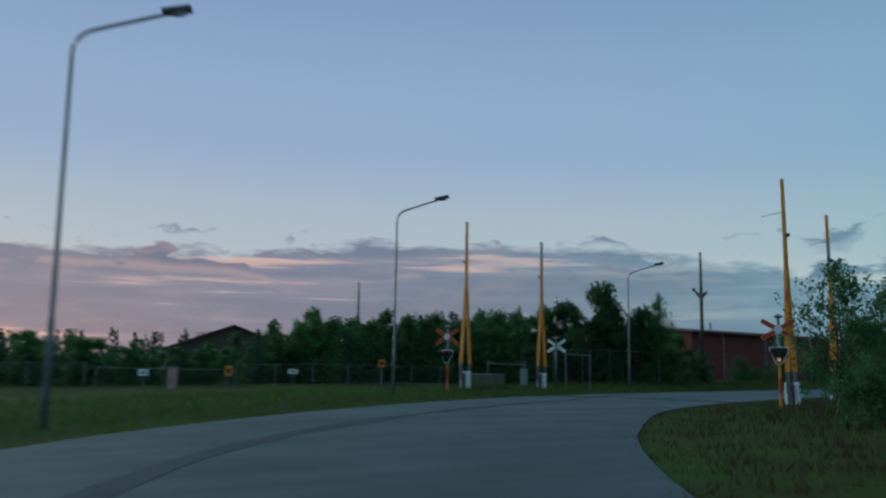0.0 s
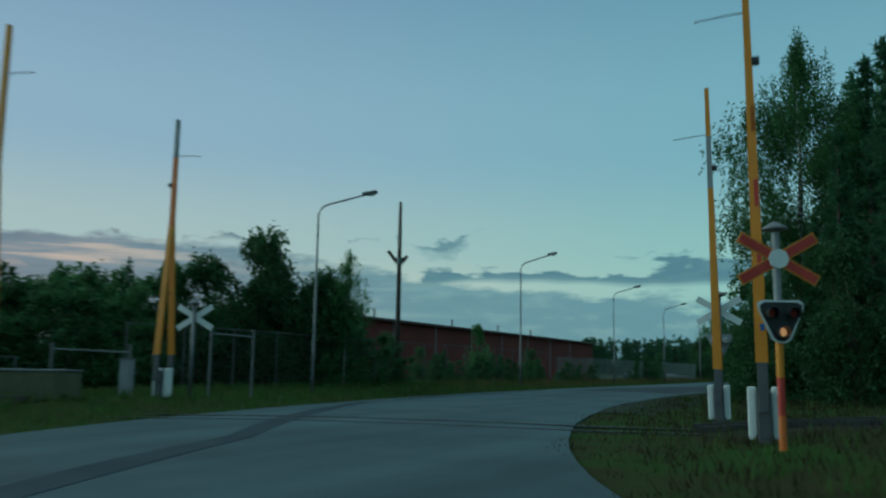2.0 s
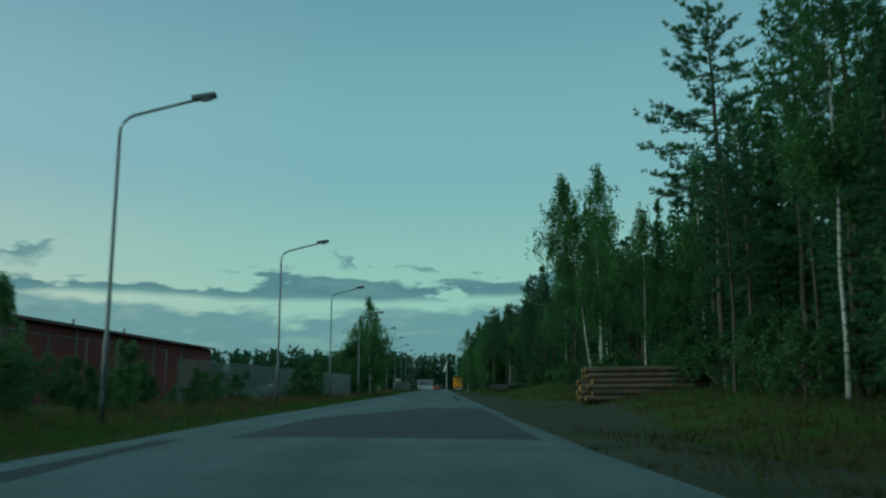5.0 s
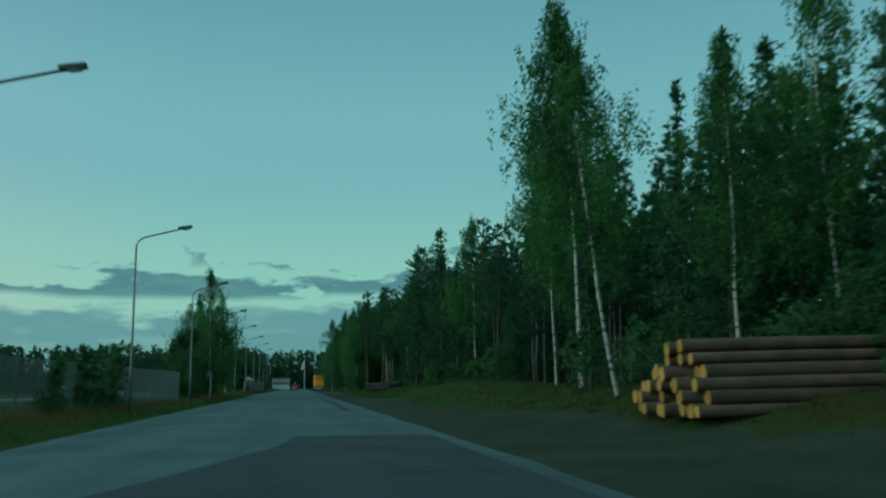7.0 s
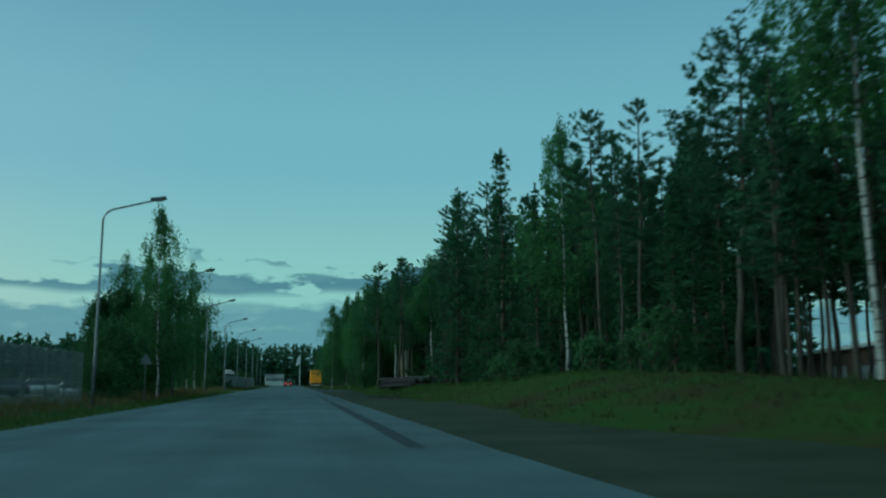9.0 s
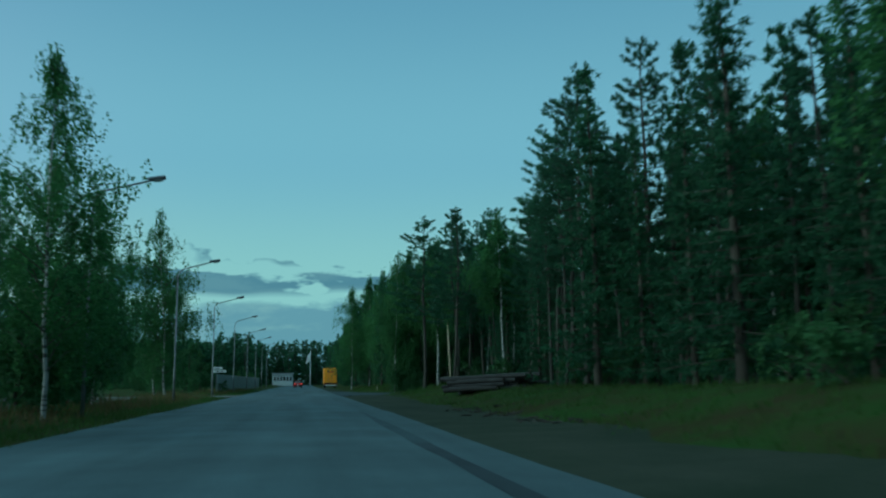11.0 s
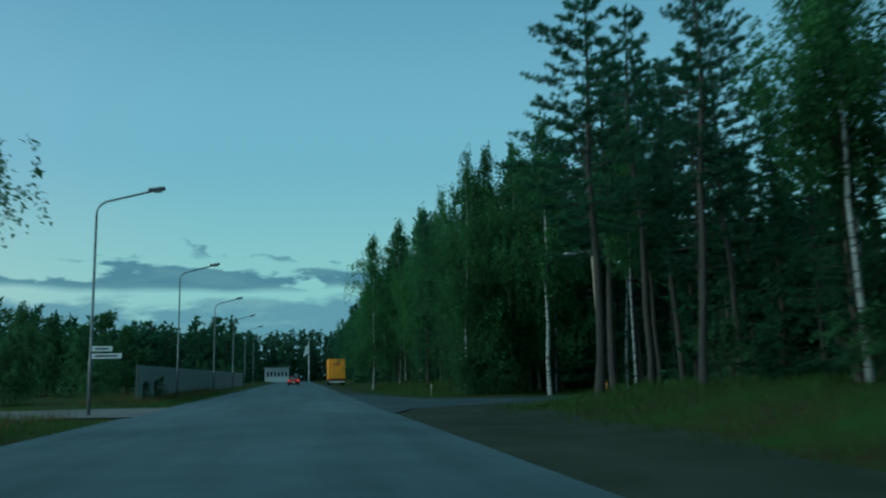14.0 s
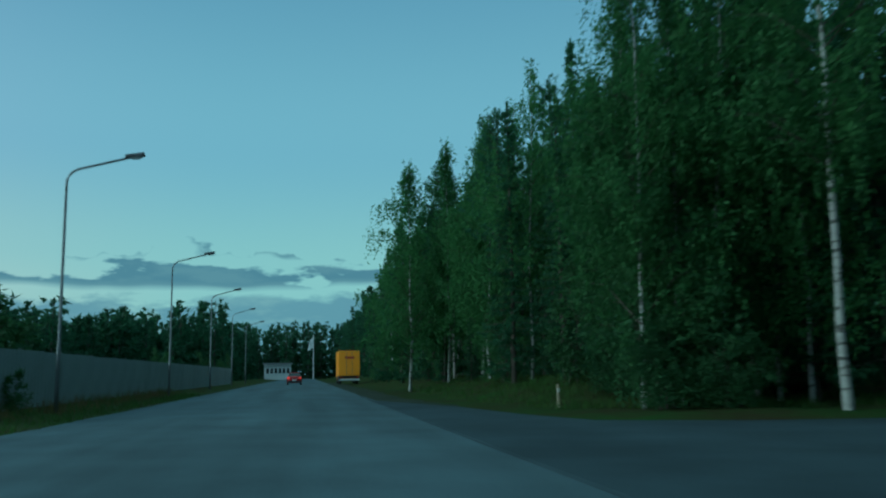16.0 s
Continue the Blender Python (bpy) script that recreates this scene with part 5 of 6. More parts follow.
def crossing_signal(m, lit=False, cross_z=2.95):
    """St Andrew's cross over a three-lamp shield; its face looks to -y."""
    top = thing("crossing_signal", m, "crossing signal with red and yellow cross and black light shield", "crossing signal", "crossing signals")
    for a, b, mat, name in ((-0.3, 0.55, M_ORANGE, "post_section"), (0.55, 1.15, M_RED, "post_section"), (1.15, 1.75, M_YELLOW, "post_section"), (1.75, cross_z + 0.45, M_GREYPAINT, "post_section")):
        bm = bmesh.new()
        tube(bm, [(0, 0, a), (0, 0, b)], 0.06, 12)
        part(name, bm, mat, top, smooth=False)
    for s in (-1, 1):
        turn = Matrix.Translation((0, -0.075 - 0.012 * (s > 0), cross_z)) @ Matrix.Rotation(s * radians(30), 4, "Y")
        bm = bmesh.new()
        box(bm, -0.72, 0.72, -0.008, 0.008, -0.095, 0.095, 0.004, m=turn)
        arm = part("cross_arm", bm, M_YELLOW, top)
        for e in (-1, 1):
            bm = bmesh.new()
            box(bm, e * 0.42 - 0.275, e * 0.42 + 0.275, -0.014, -0.009, -0.07, 0.07, m=turn)
            part("red_panel", bm, M_RED, arm)
    bm = bmesh.new()
    tube(bm, [(0, -0.102, cross_z), (0, -0.128, cross_z)], 0.165, 8)
    part("cross_hub", bm, M_WHITE, top, "pale octagonal hub plate")
    z = cross_z - 1.02
    bm = bmesh.new()
    tri_board(bm, 0.66, 0.62, -0.115, -0.10, 0.035)
    bmesh.ops.translate(bm, vec=(0, 0, z), verts=bm.verts)
    part("shield_rim", bm, M_WHITE, top)
    bm = bmesh.new()
    tri_board(bm, 0.66, 0.62, -0.14, -0.117)
    bmesh.ops.translate(bm, vec=(0, 0, z), verts=bm.verts)
    shield = part("shield", bm, M_BLACK, top)
    for x, dz, on in ((-0.17, 0.13, False), (0.17, 0.13, False), (0.0, -0.17, lit)):
        bm = bmesh.new()
        tube(bm, [(x, -0.14, z + dz), (x, -0.30, z + dz)], [0.085, 0.09], 14, caps=False)
        part("lamp_hood", bm, M_BLACK, shield)
        bm = bmesh.new()
        tube(bm, [(x, -0.141, z + dz), (x, -0.16, z + dz)], [0.075, 0.06], 14)
        part("lamp", bm, M_SIGNAL if on else M_RED if x else M_CARGLASS, shield)
    bm = bmesh.new()
    tube(bm, [(0, 0, cross_z + 0.45), (0, 0, cross_z + 0.5), (0, 0, cross_z + 0.53), (0, 0, cross_z + 0.62)], [0.08, 0.2, 0.19, 0.04], 16)
    part("bell", bm, M_GALV, top, "grey warning bell")
    return top


def cross_rear(m, cross_z=2.8, shield=True):
    """A crossing signal seen from behind: bare grey backs."""
    top = thing("crossing_signal", m, "crossing signal with pale grey back and bare cross", "crossing signal", "crossing signals")
    bm = bmesh.new()
    tube(bm, [(0, 0, -0.3), (0, 0, cross_z + 0.4)], 0.06, 12)
    part("post", bm, M_GALV, top, smooth=True)
    for s in (-1, 1):
        turn = Matrix.Translation((0, 0.075 + 0.012 * (s > 0), cross_z)) @ Matrix.Rotation(s * radians(30), 4, "Y")
        bm = bmesh.new()
        box(bm, -0.72, 0.72, -0.008, 0.008, -0.095, 0.095, 0.004, m=turn)
        part("cross_arm", bm, M_WHITE, top, "pale bare cross board")
    bm = bmesh.new()
    tube(bm, [(0, 0, cross_z + 0.4), (0, 0, cross_z + 0.46), (0, 0, cross_z + 0.49), (0, 0, cross_z + 0.57)], [0.08, 0.2, 0.19, 0.04], 16)
    part("bell", bm, M_GALV, top)
    if shield:
        z = cross_z - 1.02
        bm = bmesh.new()
        tri_board(bm, 0.66, 0.62, 0.10, 0.12, 0.02)
        bmesh.ops.translate(bm, vec=(0, 0, z), verts=bm.verts)
        back = part("shield", bm, M_GREYPAINT, top)
        for x, dz in ((-0.17, 0.13), (0.17, 0.13), (0.0, -0.17)):
            bm = bmesh.new()
            tube(bm, [(x, 0.1, z + dz), (x, -0.06, z + dz), (x, -0.09, z + dz)], [0.1, 0.1, 0.06], 12)
            part("lamp_housing", bm, M_GREYPAINT, back)
    return top


crossing_signal(pose(-30.25, 25.2, height(-30.25, 25.2), 0, 0, ROAD_TURN + 6), cross_z=2.74)
crossing_signal(pose(-13.95, 28.85, height(-13.95, 28.85), 0, 0, ROAD_TURN + 8), lit=True, cross_z=3.06)
cross_rear(pose(-32.42, 35.45, height(-32.42, 35.45), 0, 0, ROAD_TURN - 4), 2.6, False)
cross_rear(pose(-16.6, 40.4, height(-16.6, 40.4), 0, 0, ROAD_TURN - 6), 3.1)


def relay_box(m, w, d, h, mat, name, label, category):
    top = thing(name, m, label, category)
    bm = bmesh.new()
    box(bm, -w / 2, w / 2, -d / 2, d / 2, -0.1, h, 0.02)
    part("body", bm, mat, top)
    bm = bmesh.new()
    box(bm, -w / 2 - 0.03, w / 2 + 0.03, -d / 2 - 0.03, d / 2 + 0.03, h, h + 0.05, 0.01)
    part("lid", bm, M_GALV, top)
    bm = bmesh.new()
    box(bm, -w / 2 + 0.04, w / 2 - 0.04, -d / 2 - 0.012, -d / 2 - 0.001, 0.1, h - 0.06, 0.003)
    part("door", bm, mat, top)
    return top


relay_box(pose(-33.3, 33.6, height(-33.3, 33.6), 0, 0, 20), 0.35, 0.3, 1.1, M_GREYPAINT, "relay_cabinet", "small grey relay cabinet beside the crossing", "cabinet")
relay_box(pose(-32.6, 29.6, height(-32.6, 29.6), 0, 0, 20), 2.3, 1.2, 0.7, material("olive_paint", (0.10, 0.11, 0.06), rough=0.7), "equipment_bunker", "low olive equipment box with a pale lid", "box")


def small_sign(m, w, h, z, mat, label, post=True):
    top = thing("sign", m, label, "sign")
    if post:
        bm = bmesh.new()
        tube(bm, [(0, 0, -0.2), (0, 0, z + h / 2)], 0.03, 8)
        part("post", bm, M_GALV, top)
    bm = bmesh.new()
    box(bm, -w / 2, w / 2, -0.06, -0.035, z - h / 2, z + h / 2, 0.006)
    board = part("board", bm, mat, top)
    bm = bmesh.new()
    box(bm, -w * 0.28, w * 0.28, -0.066, -0.061, z - h * 0.22, z + h * 0.22)
    part("marking", bm, M_BLACK if mat is M_ORANGE or mat is M_YELLOW else M_GREYPAINT, board)
    return top


small_sign(pose(-35.9, 25.0, height(-35.9, 25.0), 0, 0, 40), 0.38, 0.42, 1.3, M_ORANGE, "small orange marker board on a thin post")


small_sign(pose(-36.2, 15.9, height(-36.2, 15.9), 0, 0, 60), 0.36, 0.5, 0.85, M_YELLOW, "black and yellow notice on a thin post")
small_sign(pose(-37.6, 20.3, height(-37.6, 20.3), 0, 0, 60), 0.5, 0.24, 0.75, M_WHITE, "small white notice by the meadow fence")
small_sign(pose(-33.6, 10.7, height(-33.6, 10.7), 0, 0, 65), 0.42, 0.28, 0.7, M_WHITE, "small white notice by the meadow gate")
relay_box(pose(-34.6, 12.4, height(-34.6, 12.4), 0, 0, 60), 0.42, 0.3, 0.95, material("faded_pink_paint", (0.42, 0.27, 0.27), rough=0.6), "cable_cabinet", "faded pinkish cable cabinet beside the gate", "cabinet")
def pipe_frame(x, y, turn, wide, h, label):
    top = thing("pipe_frame", pose(x, y, height(x, y), 0, 0, turn), label, "frame", "pipe frames")
    for px in (-wide / 2, wide / 2):
        bm = bmesh.new()
        tube(bm, [(px, 0, -0.2), (px, 0, h)], 0.045, 10)
        part("post", bm, M_GALV, top)
    bm = bmesh.new()
    tube(bm, [(-wide / 2, 0, h - 0.2), (wide / 2, 0, h - 0.25)], 0.03, 8)
    part("top_bar", bm, M_GALV, top)
    return top


pipe_frame(-32.4, 37.4, 80, 1.85, 2.35, "tall grey steel pipe frame with a top bar beside the track")
pipe_frame(-34.2, 33.0, 62, 2.3, 1.6, "low grey steel pipe frame beside a relay cabinet")


# ---- utility poles ----
def utility_pole(x, y, h, arms):
    top = thing("utility_pole", pose(x, y, height(x, y), 0, 0, 25), "dark tarred wooden utility pole with short angled arms", "utility pole", "utility poles")
    bm = bmesh.new()
    tube(bm, [(0, 0, -0.4), (0, 0, h * 0.67), (0, 0, h)], [0.16, 0.13, 0.085], 12)
    part("pole", bm, M_WOODPOLE, top, smooth=True)
    if arms:
        for s, ln in ((-1, 0.95), (1, 0.6)):
            bm = bmesh.new()
            tube(bm, [(s * 0.08, 0, h * 0.655), (s * (0.1 + ln * 0.6), 0, h * 0.655 + ln * 0.8)], [0.11, 0.10], 10)
            part("arm", bm, M_WOODPOLE, top)
        bm = bmesh.new()
        tube(bm, [(0, 0, h * 0.65), (0, 0, h * 0.69)], 0.19, 12)
        part("collar", bm, M_GALV, top)
    return top


utility_pole(-37.5, 58.0, 10.9, True)
utility_pole(-78.5, 50.9, 10.6, False)


# ---- fences ----
def wire_fence(name, p, q, h, gap, label):
    """Posts, top rail and a woven wire net."""
    p, q = Vector(p), Vector(q)
    d = q - p
    n = max(1, round(d.length / gap))
    top = thing(name, pose(p.x, p.y, 0), label, "fence", "fences")
    post = None
    zs = []
    for i in range(n + 1):
        c = p + d * i / n
        z = height(c.x, c.y)
        zs.append(z)
        if post is None:
            bm = bmesh.new()
            tube(bm, [(0, 0, -0.3), (0, 0, h)], 0.032, 8)
            post = part("post", bm, M_WIRE if h > 2 else M_GALV, top)
            o = post
        else:
            o = new("post", post.data)
            o.parent = top
        o.location = (c.x - p.x, c.y - p.y, z)
    bm = bmesh.new()
    tube(bm, [(d.x * i / n, d.y * i / n, zs[i] + h - 0.05) for i in range(n + 1)], 0.02, 6)
    part("top_rail", bm, M_GALV if name == "gate" else M_WIRE, top)
    steps = int(d.length / 0.16)
    u = d.normalized()
    bm = bmesh.new()
    for i in range(-12, steps + 12):
        for s in (1, -1):
            a, b = i * 0.16, i * 0.16 + s * (h - 0.1)
            za, zb = 0.05, h - 0.06
            if min(a, b) < 0 or max(a, b) > d.length:
                continue
            za += float(np.interp(a / d.length, np.linspace(0, 1, n + 1), zs))
            zb += float(np.interp(b / d.length, np.linspace(0, 1, n + 1), zs))
            A, B = Vector((u.x * a, u.y * a, za)), Vector((u.x * b, u.y * b, zb))
            w = Vector((0, 0, 0.004))
            bm.faces.new([bm.verts.new(v) for v in (A - w, A + w, B + w, B - w)])
    net = part("wire_net", bm, M_WIRE, top)
    net["kind"] = "stuff"
    return top


wire_fence("wire_fence", (-32.0, -6.0), (-34.6, 8.5), 1.15, 2.6, "low wire fence with grey posts along the meadow")
wire_fence("gate", (-34.7, 9.0), (-36.2, 12.6), 0.95, 3.8, "low grey mesh gate with a pale top bar")
wire_fence("gate", (-36.3, 12.9), (-37.7, 16.4), 0.95, 3.8, "low grey mesh gate with a pale top bar")
wire_fence("wire_fence", (-37.8, 17.0), (-39.0, 34.0), 1.2, 2.6, "low wire fence with grey posts along the meadow")
wire_fence("wire_fence", (-36.5, 36.5), (-37.2, 84.0), 2.5, 3.0, "tall wire fence with grey posts beside the road")


def mesh_fence(p, q, h, label):
    """Welded panels of thin upright wires between square posts."""
    p, q = Vector(p), Vector(q)
    n = round((q - p).length / 2.5)
    wide, turn = (q - p).length / n, math.degrees(math.atan2(q.y - p.y, q.x - p.x))
    top = thing("mesh_fence", pose(p.x, p.y, 0.05, 0, 0, turn), label, "fence", "fences")
    verts, faces = [], []
    for k in range(int(wide / 0.05) + 1):
        for dx, dy in ((0.004, 0.0), (0.0, 0.004)):
            x, i = 0.03 + k * 0.05, len(verts)
            verts += [(x - dx, -dy, 0.08), (x + dx, dy, 0.08), (x + dx, dy, h), (x - dx, -dy, h)]
            faces.append((i, i + 1, i + 2, i + 3))
    for k in range(int(h / 0.2) + 1):
        z, i = 0.1 + k * (h - 0.12) / int(h / 0.2), len(verts)
        verts += [(0, 0.008, z - 0.005), (wide, 0.008, z - 0.005), (wide, 0.008, z + 0.005), (0, 0.008, z + 0.005)]
        faces.append((i, i + 1, i + 2, i + 3))
    panel = raw("mesh_panel", verts, faces, M_FENCE, top)
    bm = bmesh.new()
    box(bm, -0.035, 0.035, 0.02, 0.09, -0.4, h + 0.06, 0.006)
    post = part("post", bm, M_WIRE, top)
    for i in range(1, n):
        for o in (panel, post):
            c = new(o.name.split(".")[0], o.data)
            c.parent = top
            c.location = (i * wide, 0, random.uniform(-0.02, 0.03))
    return top


mesh_fence((-37.2, 86.0), (-35.0, 140.5), 2.4, "long grey welded mesh fence beside the road")


def sheet_fence(p, q, h, label):
    """Corrugated sheets, one after the other, on posts."""
    p, q = Vector(p), Vector(q)
    d = q - p
    wide = 2.5
    n = round(d.length / wide)
    turn = math.degrees(math.atan2(d.y, d.x))
    top = thing("sheet_fence", pose(p.x, p.y, height(p.x, p.y), 0, 0, turn), label, "fence", "fences")
    ribs = 25
    verts, faces = [], []
    for k in range(ribs + 1):
        x, y = k * (wide - 0.02) / ribs, 0.018 * (1 if (k // 2) % 2 else -1)
        verts += [(x, y, 0.06), (x, y, h), (x, y + 0.006, h), (x, y + 0.006, 0.06)]
    for k in range(ribs):
        for j in range(4):
            faces.append((4 * k + j, 4 * k + (j + 1) % 4, 4 * k + 4 + (j + 1) % 4, 4 * k + 4 + j))
    sheet = raw("sheet", verts, faces, M_FENCE, top)
    bm = bmesh.new()
    box(bm, -0.04, 0.04, 0.04, 0.12, -0.4, h + 0.05)
    post = part("post", bm, M_GALV, top)
    for i in range(1, n):
        for o in (sheet, post):
            c = new(o.name.split(".")[0], o.data)
            c.parent = top
            c.location = (i * wide, 0, random.uniform(-0.02, 0.02))
    return top


sheet_fence((-35.0, 224.5), (-34.9, 318.0), 2.05, "pale grey corrugated sheet fence beside the road")


# ---- buildings ----
def hall():
    x0, x1, y0, y1, h = -82.0, -53.3, 79.0, 151.0, 5.6
    top = thing("industrial_hall", pose(0, 0, 0), "long low red brick industrial hall behind the fence", "building")
    for name, a in (("wall", (x1 - 0.3, x1, y0, y1)), ("wall", (x0, x0 + 0.3, y0, y1)), ("wall", (x0 + 0.3, x1 - 0.3, y0, y0 + 0.3)), ("wall", (x0 + 0.3, x1 - 0.3, y1 - 0.3, y1))):
        bm = bmesh.new()
        box(bm, *a, -0.4, h)
        part(name, bm, M_BRICK, top)
    xm = (x0 + x1) / 2
    for xe in (x0 - 0.4, x1 + 0.4):
        bm = bmesh.new()
        box(bm, min(xe, xm), max(xe, xm), y0 - 0.4, y1 + 0.4, h + 0.02, h + 0.22)
        for v in bm.verts:
            v.co.z += 1.3 * (1 - abs(v.co.x - xm) / 14.75)
        part("roof", bm, M_ROOF, top)
    bm = bmesh.new()
    box(bm, x1 + 0.38, x1 + 0.5, y0 - 0.4, y1 + 0.4, h - 0.02, h + 0.14, 0.01)
    part("gutter", bm, M_ROOF, top, "dark gutter")
    for y in np.arange(y0 + 6, y1 - 4, 9.0):
        bm = bmesh.new()
        box(bm, x1 + 0.002, x1 + 0.09, y - 0.05, y + 0.05, 0.2, h - 0.02)
        part("downpipe", bm, M_GREYPAINT, top)
    for y in (92, 111, 126, 139):
        bm = bmesh.new()
        tube(bm, [(xm + 8, y, h + 0.4), (xm + 8, y, h + 1.8)], 0.14, 8)
        part("vent_pipe", bm, M_GREYPAINT, top)
    return top


hall()


def gable_house(m, w, d, h, ridge, wall, roof, label, name="house"):
    top = thing(name, m, label, "building")
    bm = bmesh.new()
    box(bm, -w / 2, w / 2, -d / 2, d / 2, -0.3, h)
    part("wall", bm, wall, top)
    for s in (-1, 1):
        bm = bmesh.new()
        pts = [(0, ridge), (s * (w / 2 + 0.6), h - 0.25)]
        verts = [bm.verts.new((x, y, z + dz)) for dz in (0, 0.18) for x, z in pts for y in (-d / 2 - 0.5, d / 2 + 0.5)]
        for f in ((0, 1, 3, 2), (4, 6, 7, 5), (0, 4, 5, 1), (2, 3, 7, 6), (0, 2, 6, 4), (1, 5, 7, 3)):
            bm.faces.new([verts[i] for i in f])
        bmesh.ops.recalc_face_normals(bm, faces=bm.faces[:])
        part("roof", bm, roof, top)
    for y in (-d / 2, d / 2 - 0.2):
        bm = bmesh.new()
        a = [bm.verts.new((x, yy, z)) for yy in (y + 0.0, y + 0.2) for x, z in ((-w / 2, h), (w / 2, h), (0, ridge))]
        for f in ((0, 1, 2), (3, 5, 4), (0, 3, 4, 1), (1, 4, 5, 2), (2, 5, 3, 0)):
            bm.faces.new([a[i] for i in f])
        bmesh.ops.recalc_face_normals(bm, faces=bm.faces[:])
        part("gable", bm, wall, top)
    return top


gable_house(pose(-95, 43, 0, 0, 0, 68), 14.5, 12, 3.1, 5.7, M_HOUSE_DARK, M_ROOF, "dark brown house with a low gable roof behind bushes")
gable_house(pose(-99.5, 36.0, 0, 0, 0, 68), 4, 5, 2.5, 3.1, M_HOUSE_WHITE, M_ROOF, "small pale outbuilding beside the house", "shed")


def clearing_shed():
    """Low storage shed in a clearing, with a pale roof verge that slopes along its length."""
    top = thing("storage_shed", pose(27, 172, 0), "low grey storage shed with a pale roof edge behind the forest", "shed")
    bm = bmesh.new()
    a = [bm.verts.new(p) for p in ((0, -9, -0.3), (0, 9, -0.3), (0, 9, 3.85), (0, -9, 4.75), (9, -9, -0.3), (9, 9, -0.3), (9, 9, 3.85), (9, -9, 4.75))]
    for f in ((0, 1, 2, 3), (4, 7, 6, 5), (0, 3, 7, 4), (1, 5, 6, 2), (3, 2, 6, 7), (0, 4, 5, 1)):
        bm.faces.new([a[i] for i in f])
    bmesh.ops.recalc_face_normals(bm, faces=bm.faces[:])
    part("wall", bm, M_HOUSE_DARK, top)
    slope = math.atan2(-0.9, 18)
    bm = bmesh.new()
    box(bm, -0.5, 9.5, -9.5, 9.5, 0.01, 0.14, 0.02, m=Matrix.Translation((0, 0, 4.3)) @ Matrix.Rotation(slope, 4, "X"))
    part("roof", bm, M_ROOF, top)
    bm = bmesh.new()
    box(bm, -0.56, -0.505, -9.5, 9.5, -0.2, 0.18, 0.01, m=Matrix.Translation((0, 0, 4.3)) @ Matrix.Rotation(slope, 4, "X"))
    part("verge_board", bm, M_WHITE, top, "white painted verge board")
    for y in (-6.0, -1.5, 3.0):
        bm = bmesh.new()
        box(bm, -0.06, -0.004, y - 1.2, y + 1.2, -0.2, 2.5, 0.01)
        part("door", bm, M_GREYPAINT, top, "grey double door")


clearing_shed()


def office():
    top = thing("office_building", pose(-33.5, 446, 0), "low white office building at the end of the road", "building")
    bm = bmesh.new()
    box(bm, -2.8, 4.4, 0, 9, -0.3, 4.3)
    part("wall", bm, M_HOUSE_WHITE, top)
    bm = bmesh.new()
    box(bm, -3.2, 4.8, -0.5, 9.4, 4.3, 4.65, 0.03)
    part("roof", bm, M_GREYPAINT, top)
    for i in range(6):
        x = -2.3 + i * 1.12
        bm = bmesh.new()
        box(bm, x, x + 0.84, -0.05, -0.004, 1.7, 3.3)
        win = part("window", bm, M_WHITE, top)
        bm = bmesh.new()
        box(bm, x + 0.07, x + 0.77, -0.07, -0.052, 1.8, 3.2)
        part("pane", bm, M_CARGLASS, win)
    bm = bmesh.new()
    box(bm, -2.9, 4.5, -0.12, -0.004, 3.6, 3.75, 0.01)
    part("cornice", bm, M_GREYPAINT, top)
    return top


office()
flag = thing("flagpole", pose(-22.8, 443, 0), "white flagpole with a hanging pale flag", "flagpole")
bm = bmesh.new()
tube(bm, [(0, 0, -0.2), (0, 0, 6), (0, 0, 12.0)], [0.16, 0.14, 0.10], 10)
part("pole", bm, M_WHITE, flag)
bm = bmesh.new()
bmesh.ops.create_uvsphere(bm, u_segments=8, v_segments=6, radius=0.16, matrix=Matrix.Translation((0, 0, 12.1)))
part("finial", bm, M_WHITE, flag)
verts, faces = [], []
for i in range(9):
    for k in range(7):
        x = -0.1 - 1.5 * (i / 8) * (0.5 + 0.5 * k / 6) ** 0.7
        verts.append((x, 0.22 * math.sin(i * 1.3 + k * 0.5), 11.7 - 3.0 * (k / 6) - 1.0 * i / 8))
for i in range(8):
    for k in range(6):
        faces.append((i * 7 + k, i * 7 + k + 1, (i + 1) * 7 + k + 1, (i + 1) * 7 + k))
raw("flag", verts, faces, M_HOUSE_WHITE, flag)


# ---- vehicles ----
def wheel(parent, x, y, r=0.32, w=0.2):
    bm = bmesh.new()
    tube(bm, [(x - w / 2, y, r), (x - w * 0.4, y, r), (x + w * 0.4, y, r), (x + w / 2, y, r)], [r * 0.86, r, r, r * 0.86], 20)
    t = part("wheel", bm, M_TYRE, parent, smooth=False)
    bm = bmesh.new()
    tube(bm, [(x - w * 0.52, y, r), (x + w * 0.52, y, r)], r * 0.6, 14)
    part("rim", bm, M_GALV, t)


